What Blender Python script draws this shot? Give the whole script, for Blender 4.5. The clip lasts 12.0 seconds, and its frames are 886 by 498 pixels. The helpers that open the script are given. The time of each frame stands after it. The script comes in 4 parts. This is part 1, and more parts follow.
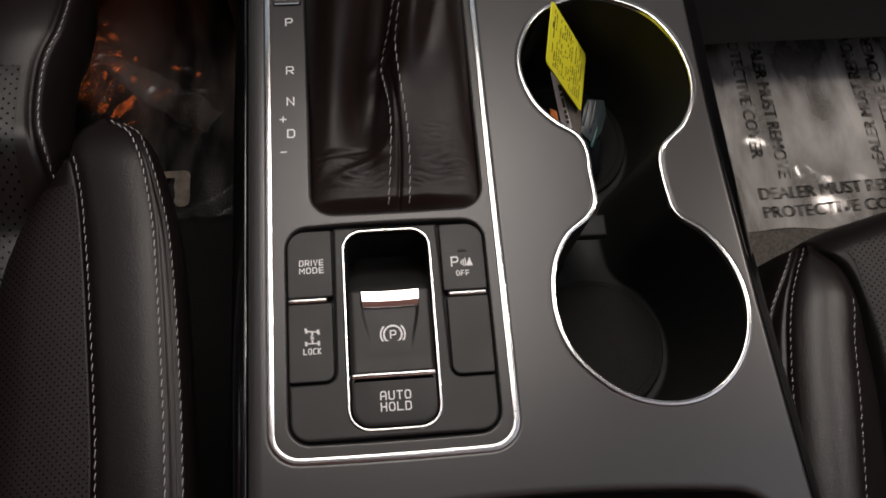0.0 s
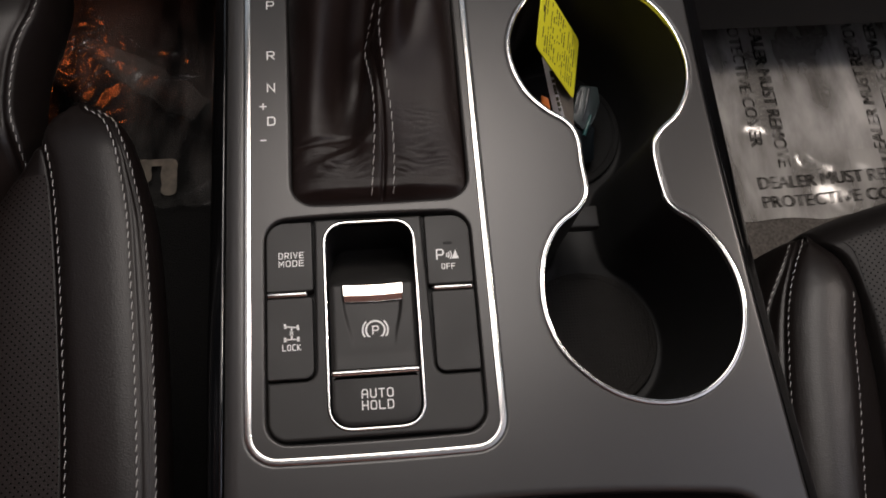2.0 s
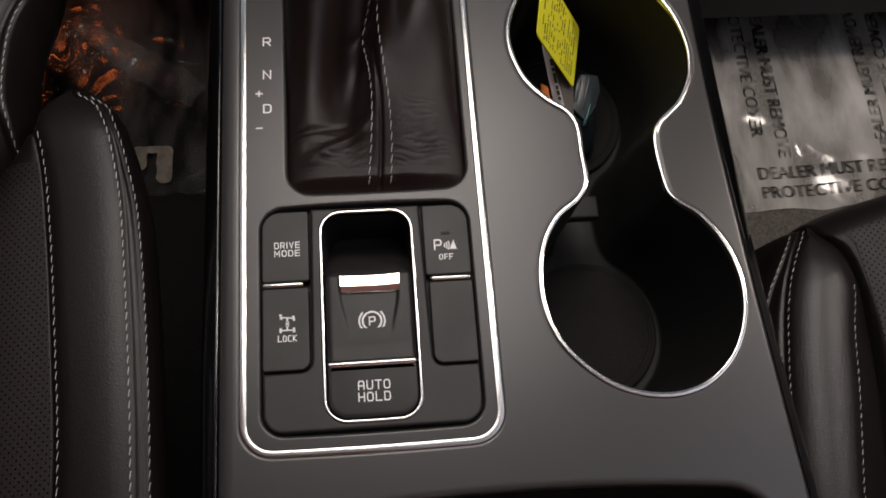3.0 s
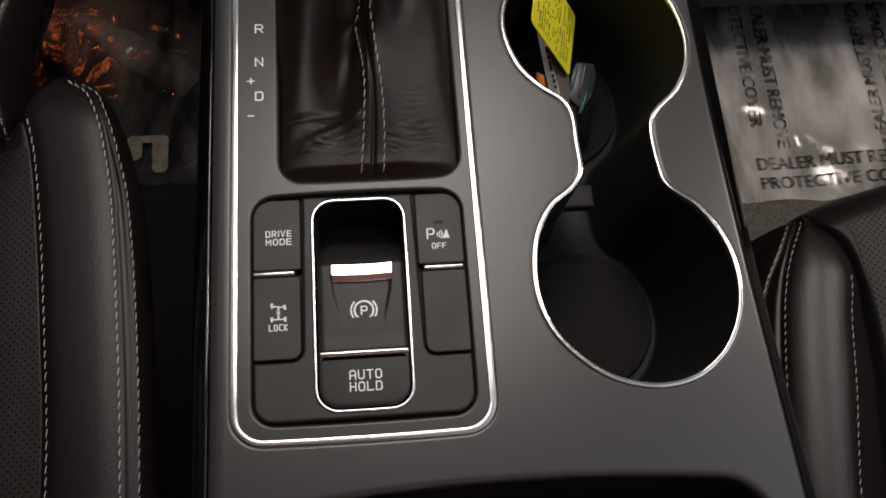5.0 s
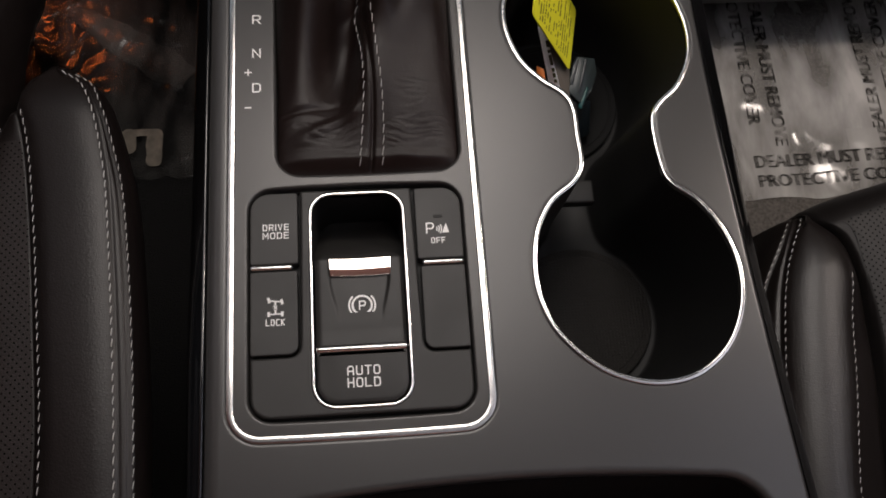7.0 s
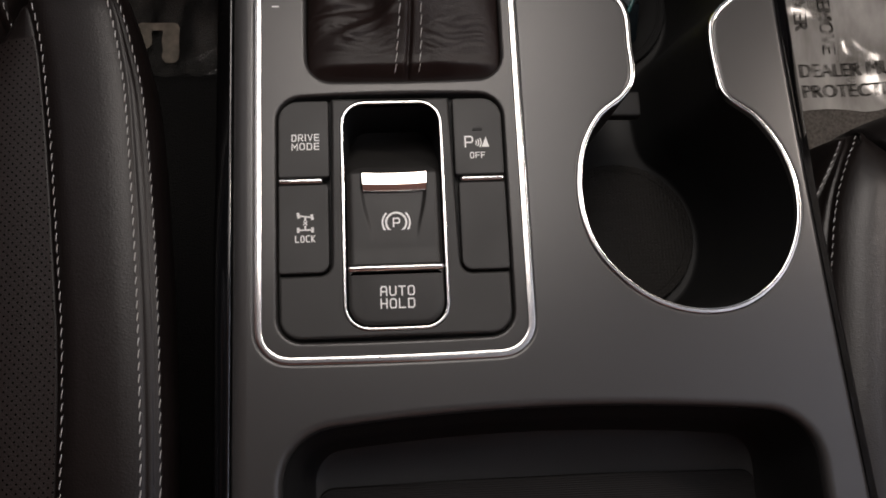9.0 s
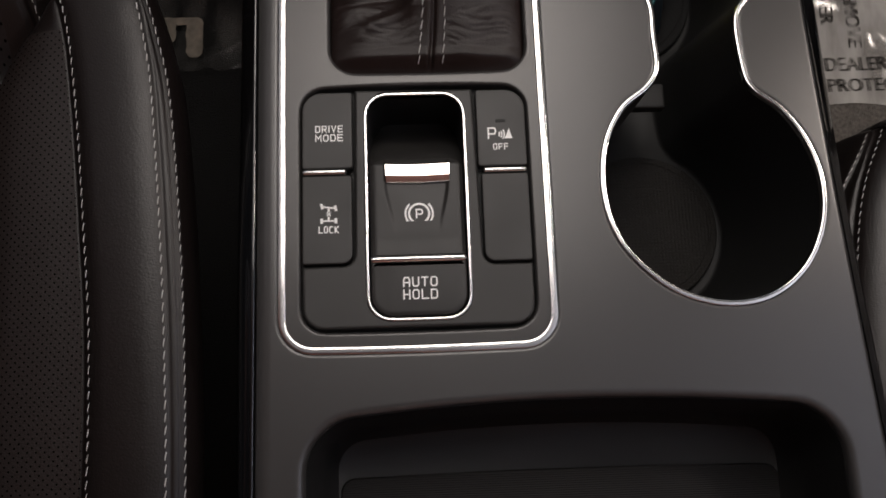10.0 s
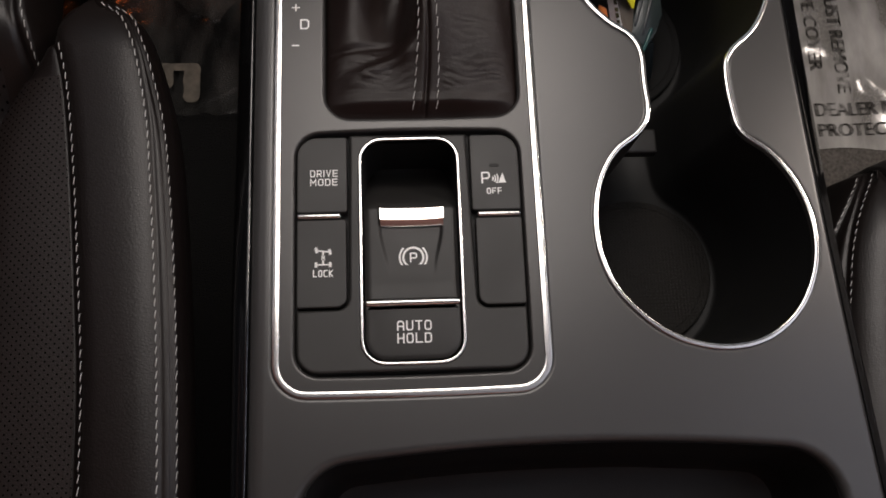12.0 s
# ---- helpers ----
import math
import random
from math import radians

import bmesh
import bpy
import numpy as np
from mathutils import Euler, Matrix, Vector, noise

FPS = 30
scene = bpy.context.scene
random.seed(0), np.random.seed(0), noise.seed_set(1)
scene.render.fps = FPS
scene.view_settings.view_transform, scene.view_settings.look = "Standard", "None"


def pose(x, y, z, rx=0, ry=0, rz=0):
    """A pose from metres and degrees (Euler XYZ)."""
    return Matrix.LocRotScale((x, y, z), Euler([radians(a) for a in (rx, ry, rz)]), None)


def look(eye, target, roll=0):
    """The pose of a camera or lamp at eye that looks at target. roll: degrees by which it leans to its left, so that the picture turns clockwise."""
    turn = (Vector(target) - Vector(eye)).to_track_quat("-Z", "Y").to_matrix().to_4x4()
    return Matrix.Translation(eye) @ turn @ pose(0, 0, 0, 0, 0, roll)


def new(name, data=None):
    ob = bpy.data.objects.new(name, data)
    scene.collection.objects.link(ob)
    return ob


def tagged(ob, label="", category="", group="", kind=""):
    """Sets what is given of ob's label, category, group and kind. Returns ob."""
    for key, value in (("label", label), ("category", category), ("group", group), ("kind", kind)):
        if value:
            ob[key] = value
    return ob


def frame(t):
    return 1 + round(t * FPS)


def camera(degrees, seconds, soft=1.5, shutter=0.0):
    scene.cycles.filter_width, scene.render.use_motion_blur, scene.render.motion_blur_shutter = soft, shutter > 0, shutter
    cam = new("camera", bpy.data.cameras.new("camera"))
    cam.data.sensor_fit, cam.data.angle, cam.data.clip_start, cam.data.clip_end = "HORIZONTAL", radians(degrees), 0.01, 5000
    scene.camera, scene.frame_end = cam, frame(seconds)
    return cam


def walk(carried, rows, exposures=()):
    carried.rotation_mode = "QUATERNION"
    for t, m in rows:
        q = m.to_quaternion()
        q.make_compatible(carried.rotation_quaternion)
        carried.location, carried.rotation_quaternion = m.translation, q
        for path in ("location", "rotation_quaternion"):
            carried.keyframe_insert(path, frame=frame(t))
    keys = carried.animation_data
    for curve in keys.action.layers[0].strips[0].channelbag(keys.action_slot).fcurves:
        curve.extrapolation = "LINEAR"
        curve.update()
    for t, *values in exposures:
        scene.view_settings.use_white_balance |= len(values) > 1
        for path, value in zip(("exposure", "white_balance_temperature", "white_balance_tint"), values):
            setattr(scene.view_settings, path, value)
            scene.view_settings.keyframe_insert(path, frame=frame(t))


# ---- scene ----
cam = camera(53.0, 12.0, soft=1.75)
PATH = [
    (0, -0.00253, -0.11046, 0.38608, -10.861, -68.508, 6.809),
    (0.5, 0.00206, -0.10723, 0.38471, -10.347, -68.594, 6.184),
    (1, 0.00287, -0.10609, 0.37992, -10.559, -68.525, 6.424),
    (1.5, 0.00475, -0.10483, 0.37715, -10.251, -68.999, 6.173),
    (2, 0.00586, -0.10367, 0.37340, -10.934, -69.315, 6.957),
    (2.5, 0.00529, -0.10297, 0.36792, -11.495, -69.647, 7.697),
    (3, 0.00590, -0.10104, 0.36926, -11.759, -70.059, 8.002),
    (5, 0.00994, -0.10155, 0.36588, -11.648, -70.575, 8.001),
    (5.5, 0.01021, -0.10314, 0.36662, -12.007, -70.670, 8.433),
    (6, 0.00723, -0.10272, 0.36513, -12.270, -70.430, 8.703),
    (6.5, 0.00757, -0.10217, 0.36424, -12.714, -70.528, 9.245),
    (7, 0.00729, -0.10108, 0.36075, -13.115, -70.641, 9.679),
    (7.2, 0.00624, -0.10059, 0.36043, -13.311, -70.722, 9.808),
    (8.8, -0.00444, -0.09428, 0.34892, -18.000, -76.220, 15.824),
    (9, -0.00169, -0.08721, 0.34331, -15.068, -77.234, 12.861),
    (9.5, -0.00223, -0.08745, 0.33957, -9.846, -77.990, 7.857),
    (10, -0.00292, -0.08956, 0.34326, -9.401, -77.648, 7.512),
    (10.5, -0.00309, -0.08936, 0.34507, -8.162, -76.906, 6.316),
    (11, -0.00239, -0.08973, 0.34585, -8.448, -75.792, 6.588),
    (11.5, -0.00247, -0.08970, 0.34583, -8.715, -75.029, 6.756),
    (12, -0.00235, -0.08950, 0.34423, -9.100, -74.865, 7.210),
]
walk(cam, [(t, pose(x, y, z, 90 + pitch, 0, yaw) @ pose(0, 0, 0, 0, 0, roll)) for t, x, y, z, yaw, pitch, roll in PATH])


# ---- light ----
world = bpy.data.worlds.new("showroom_dim")
scene.world = world
world.use_nodes = True
world.node_tree.nodes["Background"].inputs[0].default_value = (0.55, 0.60, 0.70, 1)
world.node_tree.nodes["Background"].inputs[1].default_value = 0.02


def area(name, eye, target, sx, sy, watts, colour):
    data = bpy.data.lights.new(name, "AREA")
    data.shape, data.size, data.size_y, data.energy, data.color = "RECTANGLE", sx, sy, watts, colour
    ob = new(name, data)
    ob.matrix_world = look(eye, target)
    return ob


area("dome_light", (0.70, 0.32, 0.765), (0.48, 0.18, -0.1), 0.14, 0.12, 2.7, (1.0, 0.87, 0.78))
area("map_light", (0.06, 0.490, 0.785), (0.15, 0.15, -0.1), 0.36, 0.20, 1.1, (1.0, 0.89, 0.81))
area("sunroof_light", (0.03, 0.33, 0.80), (0.03, 0.33, 0), 0.44, 0.38, 2.55, (1.0, 0.925, 0.875))
# Added fill lamp, aimed rearwards so the chrome picks up reddish reflections.
area("rear_fill_light", (0.05, -0.72, 0.77), (0.05, -1.06, 0.47), 0.30, 0.08, 0.8, (1.0, 0.86, 0.74))
area("windscreen_light", (0.05, 0.82, 0.62), (0.05, 0.0, 0.10), 1.2, 0.40, 0.6, (0.78, 0.88, 1.0))
area("passenger_window_light", (0.835, -0.06, 0.52), (0.55, -0.08, 0.90), 0.7, 0.36, 5.4, (0.78, 0.82, 1.0))
area("driver_window_light", (-0.735, 0.34, 0.52), (-0.58, 0.33, 0.95), 0.50, 0.36, 1.8, (0.96, 0.90, 0.96))
area("footwell_light", (-0.330, 0.455, -0.086), (-0.30, 0.42, -0.3), 0.085, 0.060, 0.075, (1.0, 0.19, 0.035))


# ---- materials ----
def nodes_of(name, colour, rough, metal=0.0):
    mat = bpy.data.materials.new(name)
    mat.use_nodes = True
    tree = mat.node_tree
    bsdf = tree.nodes["Principled BSDF"]
    bsdf.inputs["Base Color"].default_value = (*colour, 1)
    bsdf.inputs["Roughness"].default_value = rough
    bsdf.inputs["Metallic"].default_value = metal
    return mat, tree, bsdf


def add(tree, kind, **values):
    node = tree.nodes.new(kind)
    for key, value in values.items():
        node.inputs[key].default_value = value
    return node


def coords(tree):
    return tree.nodes.new("ShaderNodeTexCoord").outputs["Object"]


def grained(name, colour, rough, metal=0.0, grain=2500.0, bump=0.15, depth=0.0002, stain=14.0, vary=0.18, rough_vary=0.08, coat=0.0, shine=0.5):
    """A moulded or painted surface: fine grain as relief, broad wear in colour and gloss."""
    mat, tree, bsdf = nodes_of(name, colour, rough, metal)
    bsdf.inputs["Specular IOR Level"].default_value = shine
    link = tree.links.new
    where = coords(tree)
    fine = add(tree, "ShaderNodeTexNoise", Scale=grain, Detail=2.0)
    broad = add(tree, "ShaderNodeTexNoise", Scale=stain, Detail=5.0)
    link(where, fine.inputs["Vector"])
    link(where, broad.inputs["Vector"])
    mix = tree.nodes.new("ShaderNodeMix")
    mix.data_type, mix.blend_type = "RGBA", "MIX"
    mix.inputs["A"].default_value = (*[c * (1 - vary) for c in colour], 1)
    mix.inputs["B"].default_value = (*[min(1, c * (1 + vary)) for c in colour], 1)
    link(broad.outputs["Fac"], mix.inputs["Factor"])
    link(mix.outputs["Result"], bsdf.inputs["Base Color"])
    gloss = add(tree, "ShaderNodeMapRange")
    gloss.inputs["From Min"].default_value, gloss.inputs["From Max"].default_value = 0.1, 0.9
    gloss.inputs["To Min"].default_value, gloss.inputs["To Max"].default_value = max(0.02, rough - rough_vary), min(1, rough + rough_vary)
    link(broad.outputs["Fac"], gloss.inputs["Value"])
    link(gloss.outputs["Result"], bsdf.inputs["Roughness"])
    relief = add(tree, "ShaderNodeBump", Strength=bump, Distance=depth)
    link(fine.outputs["Fac"], relief.inputs["Height"])
    link(relief.outputs["Normal"], bsdf.inputs["Normal"])
    bsdf.inputs["Coat Weight"].default_value = coat
    bsdf.inputs["Coat Roughness"].default_value = 0.04
    return mat


def leather(name, colour, rough, cell=900.0, bump=0.35, holes=0.0, hole=0.0009, shine=0.5):
    """Grained hide; holes: the pitch of a punched pattern in metres."""
    mat, tree, bsdf = nodes_of(name, colour, rough)
    link = tree.links.new
    where = coords(tree)
    bsdf.inputs["Specular IOR Level"].default_value = shine
    cells = add(tree, "ShaderNodeTexVoronoi", Scale=cell)
    cells.feature = "DISTANCE_TO_EDGE"
    soft = add(tree, "ShaderNodeTexNoise", Scale=30.0, Detail=6.0)
    warp = add(tree, "ShaderNodeTexNoise", Scale=260.0, Detail=3.0)
    for node in (soft, warp):
        link(where, node.inputs["Vector"])
    link(where, cells.inputs["Vector"])
    cut = add(tree, "ShaderNodeMapRange")
    cut.inputs["From Max"].default_value = 0.25
    link(cells.outputs["Distance"], cut.inputs["Value"])
    height = tree.nodes.new("ShaderNodeMath")
    height.operation = "MULTIPLY_ADD"
    link(warp.outputs["Fac"], height.inputs[0])
    height.inputs[1].default_value = 0.8
    link(cut.outputs["Result"], height.inputs[2])
    mix = tree.nodes.new("ShaderNodeMix")
    mix.data_type = "RGBA"
    mix.inputs["A"].default_value = (*[c * 0.75 for c in colour], 1)
    mix.inputs["B"].default_value = (*[c * 1.3 for c in colour], 1)
    link(soft.outputs["Fac"], mix.inputs["Factor"])
    top = height.outputs[0]
    shade = mix.outputs["Result"]
    if holes:
        split = tree.nodes.new("ShaderNodeSeparateXYZ")
        link(where, split.inputs[0])
        spots = []
        for axis, shift in (("X", 0.0), ("Y", 0.0)):
            scaled = tree.nodes.new("ShaderNodeMath")
            scaled.operation = "MULTIPLY"
            scaled.inputs[1].default_value = 1.0 / holes
            link(split.outputs[axis], scaled.inputs[0])
            spots.append(scaled)
        # rows of holes set off by half a pitch
        total, apart = tree.nodes.new("ShaderNodeMath"), tree.nodes.new("ShaderNodeMath")
        apart.operation = "SUBTRACT"
        for node in (total, apart):
            link(spots[0].outputs[0], node.inputs[0])
            link(spots[1].outputs[0], node.inputs[1])
        waves = []
        for node in (total, apart):
            near = tree.nodes.new("ShaderNodeMath")
            near.operation = "PINGPONG"
            near.inputs[1].default_value = 0.5
            link(node.outputs[0], near.inputs[0])
            power = tree.nodes.new("ShaderNodeMath")
            power.operation = "POWER"
            power.inputs[1].default_value = 2.0
            link(near.outputs[0], power.inputs[0])
            waves.append(power)
        radius = tree.nodes.new("ShaderNodeMath")
        link(waves[0].outputs[0], radius.inputs[0])
        link(waves[1].outputs[0], radius.inputs[1])
        inside = add(tree, "ShaderNodeMapRange")
        size = 2 * hole * hole / max(1e-9, holes * holes)
        inside.inputs["From Min"].default_value, inside.inputs["From Max"].default_value = 0.75 * size, 1.25 * size
        link(radius.outputs[0], inside.inputs["Value"])
        deep = tree.nodes.new("ShaderNodeMath")
        deep.operation = "MULTIPLY_ADD"
        deep.inputs[1].default_value = 4.0
        link(inside.outputs["Result"], deep.inputs[0])
        link(top, deep.inputs[2])
        top = deep.outputs[0]
        punched = tree.nodes.new("ShaderNodeMix")
        punched.data_type = "RGBA"
        punched.inputs["A"].default_value = (0.002, 0.002, 0.002, 1)
        link(inside.outputs["Result"], punched.inputs["Factor"])
        link(shade, punched.inputs["B"])
        shade = punched.outputs["Result"]
        level = tree.nodes.new("ShaderNodeMath")
        level.operation = "MULTIPLY"
        level.inputs[1].default_value = shine
        link(inside.outputs["Result"], level.inputs[0])
        link(level.outputs[0], bsdf.inputs["Specular IOR Level"])
    link(shade, bsdf.inputs["Base Color"])
    relief = add(tree, "ShaderNodeBump", Strength=bump, Distance=0.0004)
    link(top, relief.inputs["Height"])
    link(relief.outputs["Normal"], bsdf.inputs["Normal"])
    return mat


def ribbed(name, colour, rough, pitch, axis="Y", dots=False, depth=0.0006):
    mat, tree, bsdf = nodes_of(name, colour, rough)
    bsdf.inputs["Specular IOR Level"].default_value = 0.25
    link = tree.links.new
    where = coords(tree)
    if dots:
        tex = add(tree, "ShaderNodeTexVoronoi", Scale=1.0 / pitch, Randomness=0.0)
        link(where, tex.inputs["Vector"])
        out = tex.outputs["Distance"]
    else:
        tex = add(tree, "ShaderNodeTexWave", Scale=1.0 / pitch / 6.283 * 2 * math.pi / 20 * 10)
        tex.wave_type, tex.bands_direction = "BANDS", axis
        link(where, tex.inputs["Vector"])
        out = tex.outputs["Fac"]
    worn = add(tree, "ShaderNodeTexNoise", Scale=40.0, Detail=5.0)
    link(where, worn.inputs["Vector"])
    mix = tree.nodes.new("ShaderNodeMix")
    mix.data_type = "RGBA"
    mix.inputs["A"].default_value = (*[c * 0.7 for c in colour], 1)
    mix.inputs["B"].default_value = (*[c * 1.3 for c in colour], 1)
    link(worn.outputs["Fac"], mix.inputs["Factor"])
    link(mix.outputs["Result"], bsdf.inputs["Base Color"])
    relief = add(tree, "ShaderNodeBump", Strength=0.5, Distance=depth)
    link(out, relief.inputs["Height"])
    link(relief.outputs["Normal"], bsdf.inputs["Normal"])
    return mat


def film_material(name, low, high, folds=16.0, bump=0.22, start=0.35, gloss=0.19):
    """Thin clear protective film: mostly seen through, hazy and shiny; the pale haze also stands in for reflected
    light.
    """
    mat = bpy.data.materials.new(name)
    mat.use_nodes = True
    tree = mat.node_tree
    link = tree.links.new
    tree.nodes.remove(tree.nodes["Principled BSDF"])
    out = tree.nodes["Material Output"]
    where = coords(tree)
    clear = tree.nodes.new("ShaderNodeBsdfTransparent")
    clear.inputs[0].default_value = (0.92, 0.92, 0.92, 1)
    haze = tree.nodes.new("ShaderNodeBsdfDiffuse")
    haze.inputs[0].default_value = (0.62, 0.60, 0.57, 1)
    shine = add(tree, "ShaderNodeBsdfGlossy", Roughness=gloss)
    patch = add(tree, "ShaderNodeTexNoise", Scale=13.0, Detail=6.0, Distortion=0.25)
    crease = add(tree, "ShaderNodeTexNoise", Scale=folds, Detail=3.0, Distortion=0.6)
    streak = add(tree, "ShaderNodeMapping", Scale=(2.0, 0.7, 1.0), Rotation=(0.0, 0.0, -0.25))
    link(where, streak.inputs["Vector"])
    link(streak.outputs["Vector"], patch.inputs["Vector"])
    link(where, crease.inputs["Vector"])
    span = add(tree, "ShaderNodeMapRange")
    span.inputs["From Min"].default_value, span.inputs["From Max"].default_value = start, 0.7
    span.inputs["To Min"].default_value, span.inputs["To Max"].default_value = low, high
    link(patch.outputs["Fac"], span.inputs["Value"])
    relief = add(tree, "ShaderNodeBump", Strength=bump, Distance=0.004)
    link(crease.outputs["Fac"], relief.inputs["Height"])
    link(relief.outputs["Normal"], shine.inputs["Normal"])
    first = tree.nodes.new("ShaderNodeMixShader")
    link(span.outputs["Result"], first.inputs[0])
    link(clear.outputs[0], first.inputs[1])
    link(haze.outputs[0], first.inputs[2])
    edge = add(tree, "ShaderNodeFresnel", IOR=1.6)
    link(relief.outputs["Normal"], edge.inputs["Normal"])
    second = tree.nodes.new("ShaderNodeMixShader")
    link(edge.outputs[0], second.inputs[0])
    link(first.outputs[0], second.inputs[1])
    link(shine.outputs[0], second.inputs[2])
    link(second.outputs[0], out.inputs["Surface"])
    return mat


def worn_ink(name, colour):
    """Thin print that has partly rubbed off."""
    mat, tree, bsdf = nodes_of(name, colour, 0.7)
    link = tree.links.new
    worn = add(tree, "ShaderNodeTexNoise", Scale=75.0, Detail=4.0)
    link(coords(tree), worn.inputs["Vector"])
    span = add(tree, "ShaderNodeMapRange")
    span.inputs["From Min"].default_value, span.inputs["From Max"].default_value = 0.38, 0.62
    span.inputs["To Min"].default_value, span.inputs["To Max"].default_value = 0.07, 0.34
    link(worn.outputs["Fac"], span.inputs["Value"])
    link(span.outputs["Result"], bsdf.inputs["Alpha"])
    return mat


SATIN = grained("satin_grey_paint", (0.047, 0.0454, 0.0450), 0.285, 0.10, grain=4200, bump=0.06, vary=0.06, stain=9, rough_vary=0.015, shine=0.62)
PANEL = grained("satin_panel_paint", (0.046, 0.0440, 0.0430), 0.29, 0.20, grain=4200, bump=0.06, vary=0.06, stain=12, rough_vary=0.015)
SOFT = grained("soft_touch_black", (0.022, 0.021, 0.020), 0.50, grain=3600, bump=0.15, vary=0.10, stain=40)
DARK = grained("moulded_black_plastic", (0.006, 0.006, 0.006), 0.62, grain=1800, bump=0.3, depth=0.0003)
GLOSS = grained("piano_black_lacquer", (0.004, 0.004, 0.0045), 0.09, grain=500, bump=0.02, rough_vary=0.03, coat=0.6)
CHROME = grained("satin_chrome", (0.72, 0.71, 0.70), 0.16, 1.0, grain=1500, bump=0.03, vary=0.03, rough_vary=0.04)
HIDE = leather("black_leather", (0.0105, 0.0080, 0.0074), 0.36, shine=0.56, cell=820, bump=0.14)
# Same leather as HIDE, coloured darker and duller for the driver side's weaker light.
HIDE_DIM = leather("dimmed_smooth_black_leather", (0.0092, 0.0067, 0.0062), 0.35, shine=0.34, cell=820, bump=0.10)
PUNCHED = leather("punched_black_leather", (0.0100, 0.0080, 0.0080), 0.37, shine=0.36, bump=0.14, holes=0.0056, hole=0.0006)
PUNCHED_CLOSE = leather("closely_punched_black_leather", (0.0100, 0.0085, 0.0082), 0.46, shine=0.32, bump=0.12, holes=0.0038, hole=0.00046)
PLAIN_CLOSE = leather("plain_black_seat_leather", (0.0100, 0.0085, 0.0082), 0.46, shine=0.32, bump=0.12)
PUNCHED_FINE = leather("finely_punched_black_leather", (0.0150, 0.0107, 0.0097), 0.40, bump=0.16, holes=0.0034, hole=0.00040, shine=0.50)
BOOT = leather("dark_brown_leather", (0.0125, 0.0072, 0.0062), 0.40, cell=1300, bump=0.20, shine=0.34)
THREAD = grained("pale_grey_thread", (0.60, 0.585, 0.57), 0.75, grain=5000, bump=0.5)
PRINT = grained("white_print", (0.97, 0.96, 0.94), 0.55, grain=3000, bump=0.05, vary=0.05)
# One carpet in two colours: lit grey on the passenger side, shaded black elsewhere.
CARPET_LIT = grained("lit_grey_carpet_pile", (0.20, 0.180, 0.160), 0.95, grain=1100, bump=1.0, depth=0.004, stain=420, vary=0.9)
CARPET_SHADED = grained("shaded_black_carpet", (0.010, 0.0095, 0.0095), 0.95, grain=900, bump=1.0, depth=0.003, stain=60, vary=0.5)
FILM = film_material("clear_protective_film", 0.05, 0.98, bump=0.12, start=0.33, gloss=0.145)
FILM_LABEL = film_material("pale_translucent_label", 0.45, 0.75, bump=0.05)
# The same film with its haze cut down in place of the footwell's shade.
FILM_DIM = film_material("shaded_protective_film", 0.0, 0.16, 30.0, 0.06, 0.42, 0.14)
FILM_BAND = film_material("hazy_film_band", 0.0, 0.20, 24.0, 0.05, 0.36, 0.22)
FILM_INK = worn_ink("worn_black_film_ink", (0.022, 0.018, 0.015))
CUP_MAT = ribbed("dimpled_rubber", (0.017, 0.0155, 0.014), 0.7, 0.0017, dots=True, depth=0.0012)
BIN_MAT = ribbed("ribbed_rubber", (0.0068, 0.0066, 0.0068), 0.6, 0.0015, depth=0.0004)
# Near-black version of the cup mat; the front well's shade put into colour.
CUP_SHADED = grained("shaded_black_rubber", (0.003, 0.003, 0.003), 0.9, grain=1800, bump=0.3)
YELLOW = grained("yellow_card", (0.98, 0.90, 0.04), 0.55, grain=900, bump=0.1, vary=0.08)
INK = grained("black_ink", (0.055, 0.050, 0.02), 0.6, grain=900, bump=0.0)
PAPER = grained("white_paper", (0.82, 0.82, 0.83), 0.7, grain=900, bump=0.1)
STAINED = grained("stained_grey_paper", (0.21, 0.18, 0.145), 0.7, grain=900, bump=0.1, stain=110, vary=0.9)
TEAL = grained("teal_plastic", (0.015, 0.085, 0.085), 0.3, grain=800, bump=0.05)
ORANGE = grained("orange_plastic", (0.75, 0.20, 0.03), 0.4, grain=800, bump=0.05)
UMBER = grained("shade_umber_ceiling", (0.25, 0.135, 0.108), 0.95, grain=700, bump=0.6, depth=0.001)
LINER = grained("pale_headliner", (0.74, 0.71, 0.68), 0.95, grain=700, bump=0.6, depth=0.001)
RUST = grained("reddish_brown_trim", (0.50, 0.25, 0.20), 0.8, grain=700, bump=0.4, depth=0.0006)
CARD_BACK = grained("grey_brown_card", (0.16, 0.14, 0.12), 0.6, grain=900, bump=0.1, stain=60, vary=0.3)
FOB = grained("dark_blue_grey_plastic", (0.008, 0.013, 0.017), 0.35, grain=800, bump=0.1)
SLEEVE = grained("grey_blue_clear_plastic", (0.034, 0.046, 0.048), 0.30, grain=300, bump=0.1)
TRIM = grained("dark_cabin_trim", (0.020, 0.020, 0.021), 0.6, grain=800, bump=0.4, depth=0.0006)


# ---- shaping tools ----
def link_mesh(name, bm, mat, parent=None, label="", angle=35, smooth=True):
    bmesh.ops.remove_doubles(bm, verts=bm.verts, dist=1e-6)
    bmesh.ops.recalc_face_normals(bm, faces=bm.faces)
    if any(len(e.link_faces) == 1 for e in bm.edges) and sum(f.normal.z * f.calc_area() for f in bm.faces) < 0:
        bmesh.ops.reverse_faces(bm, faces=bm.faces)
    mesh = bpy.data.meshes.new(name)
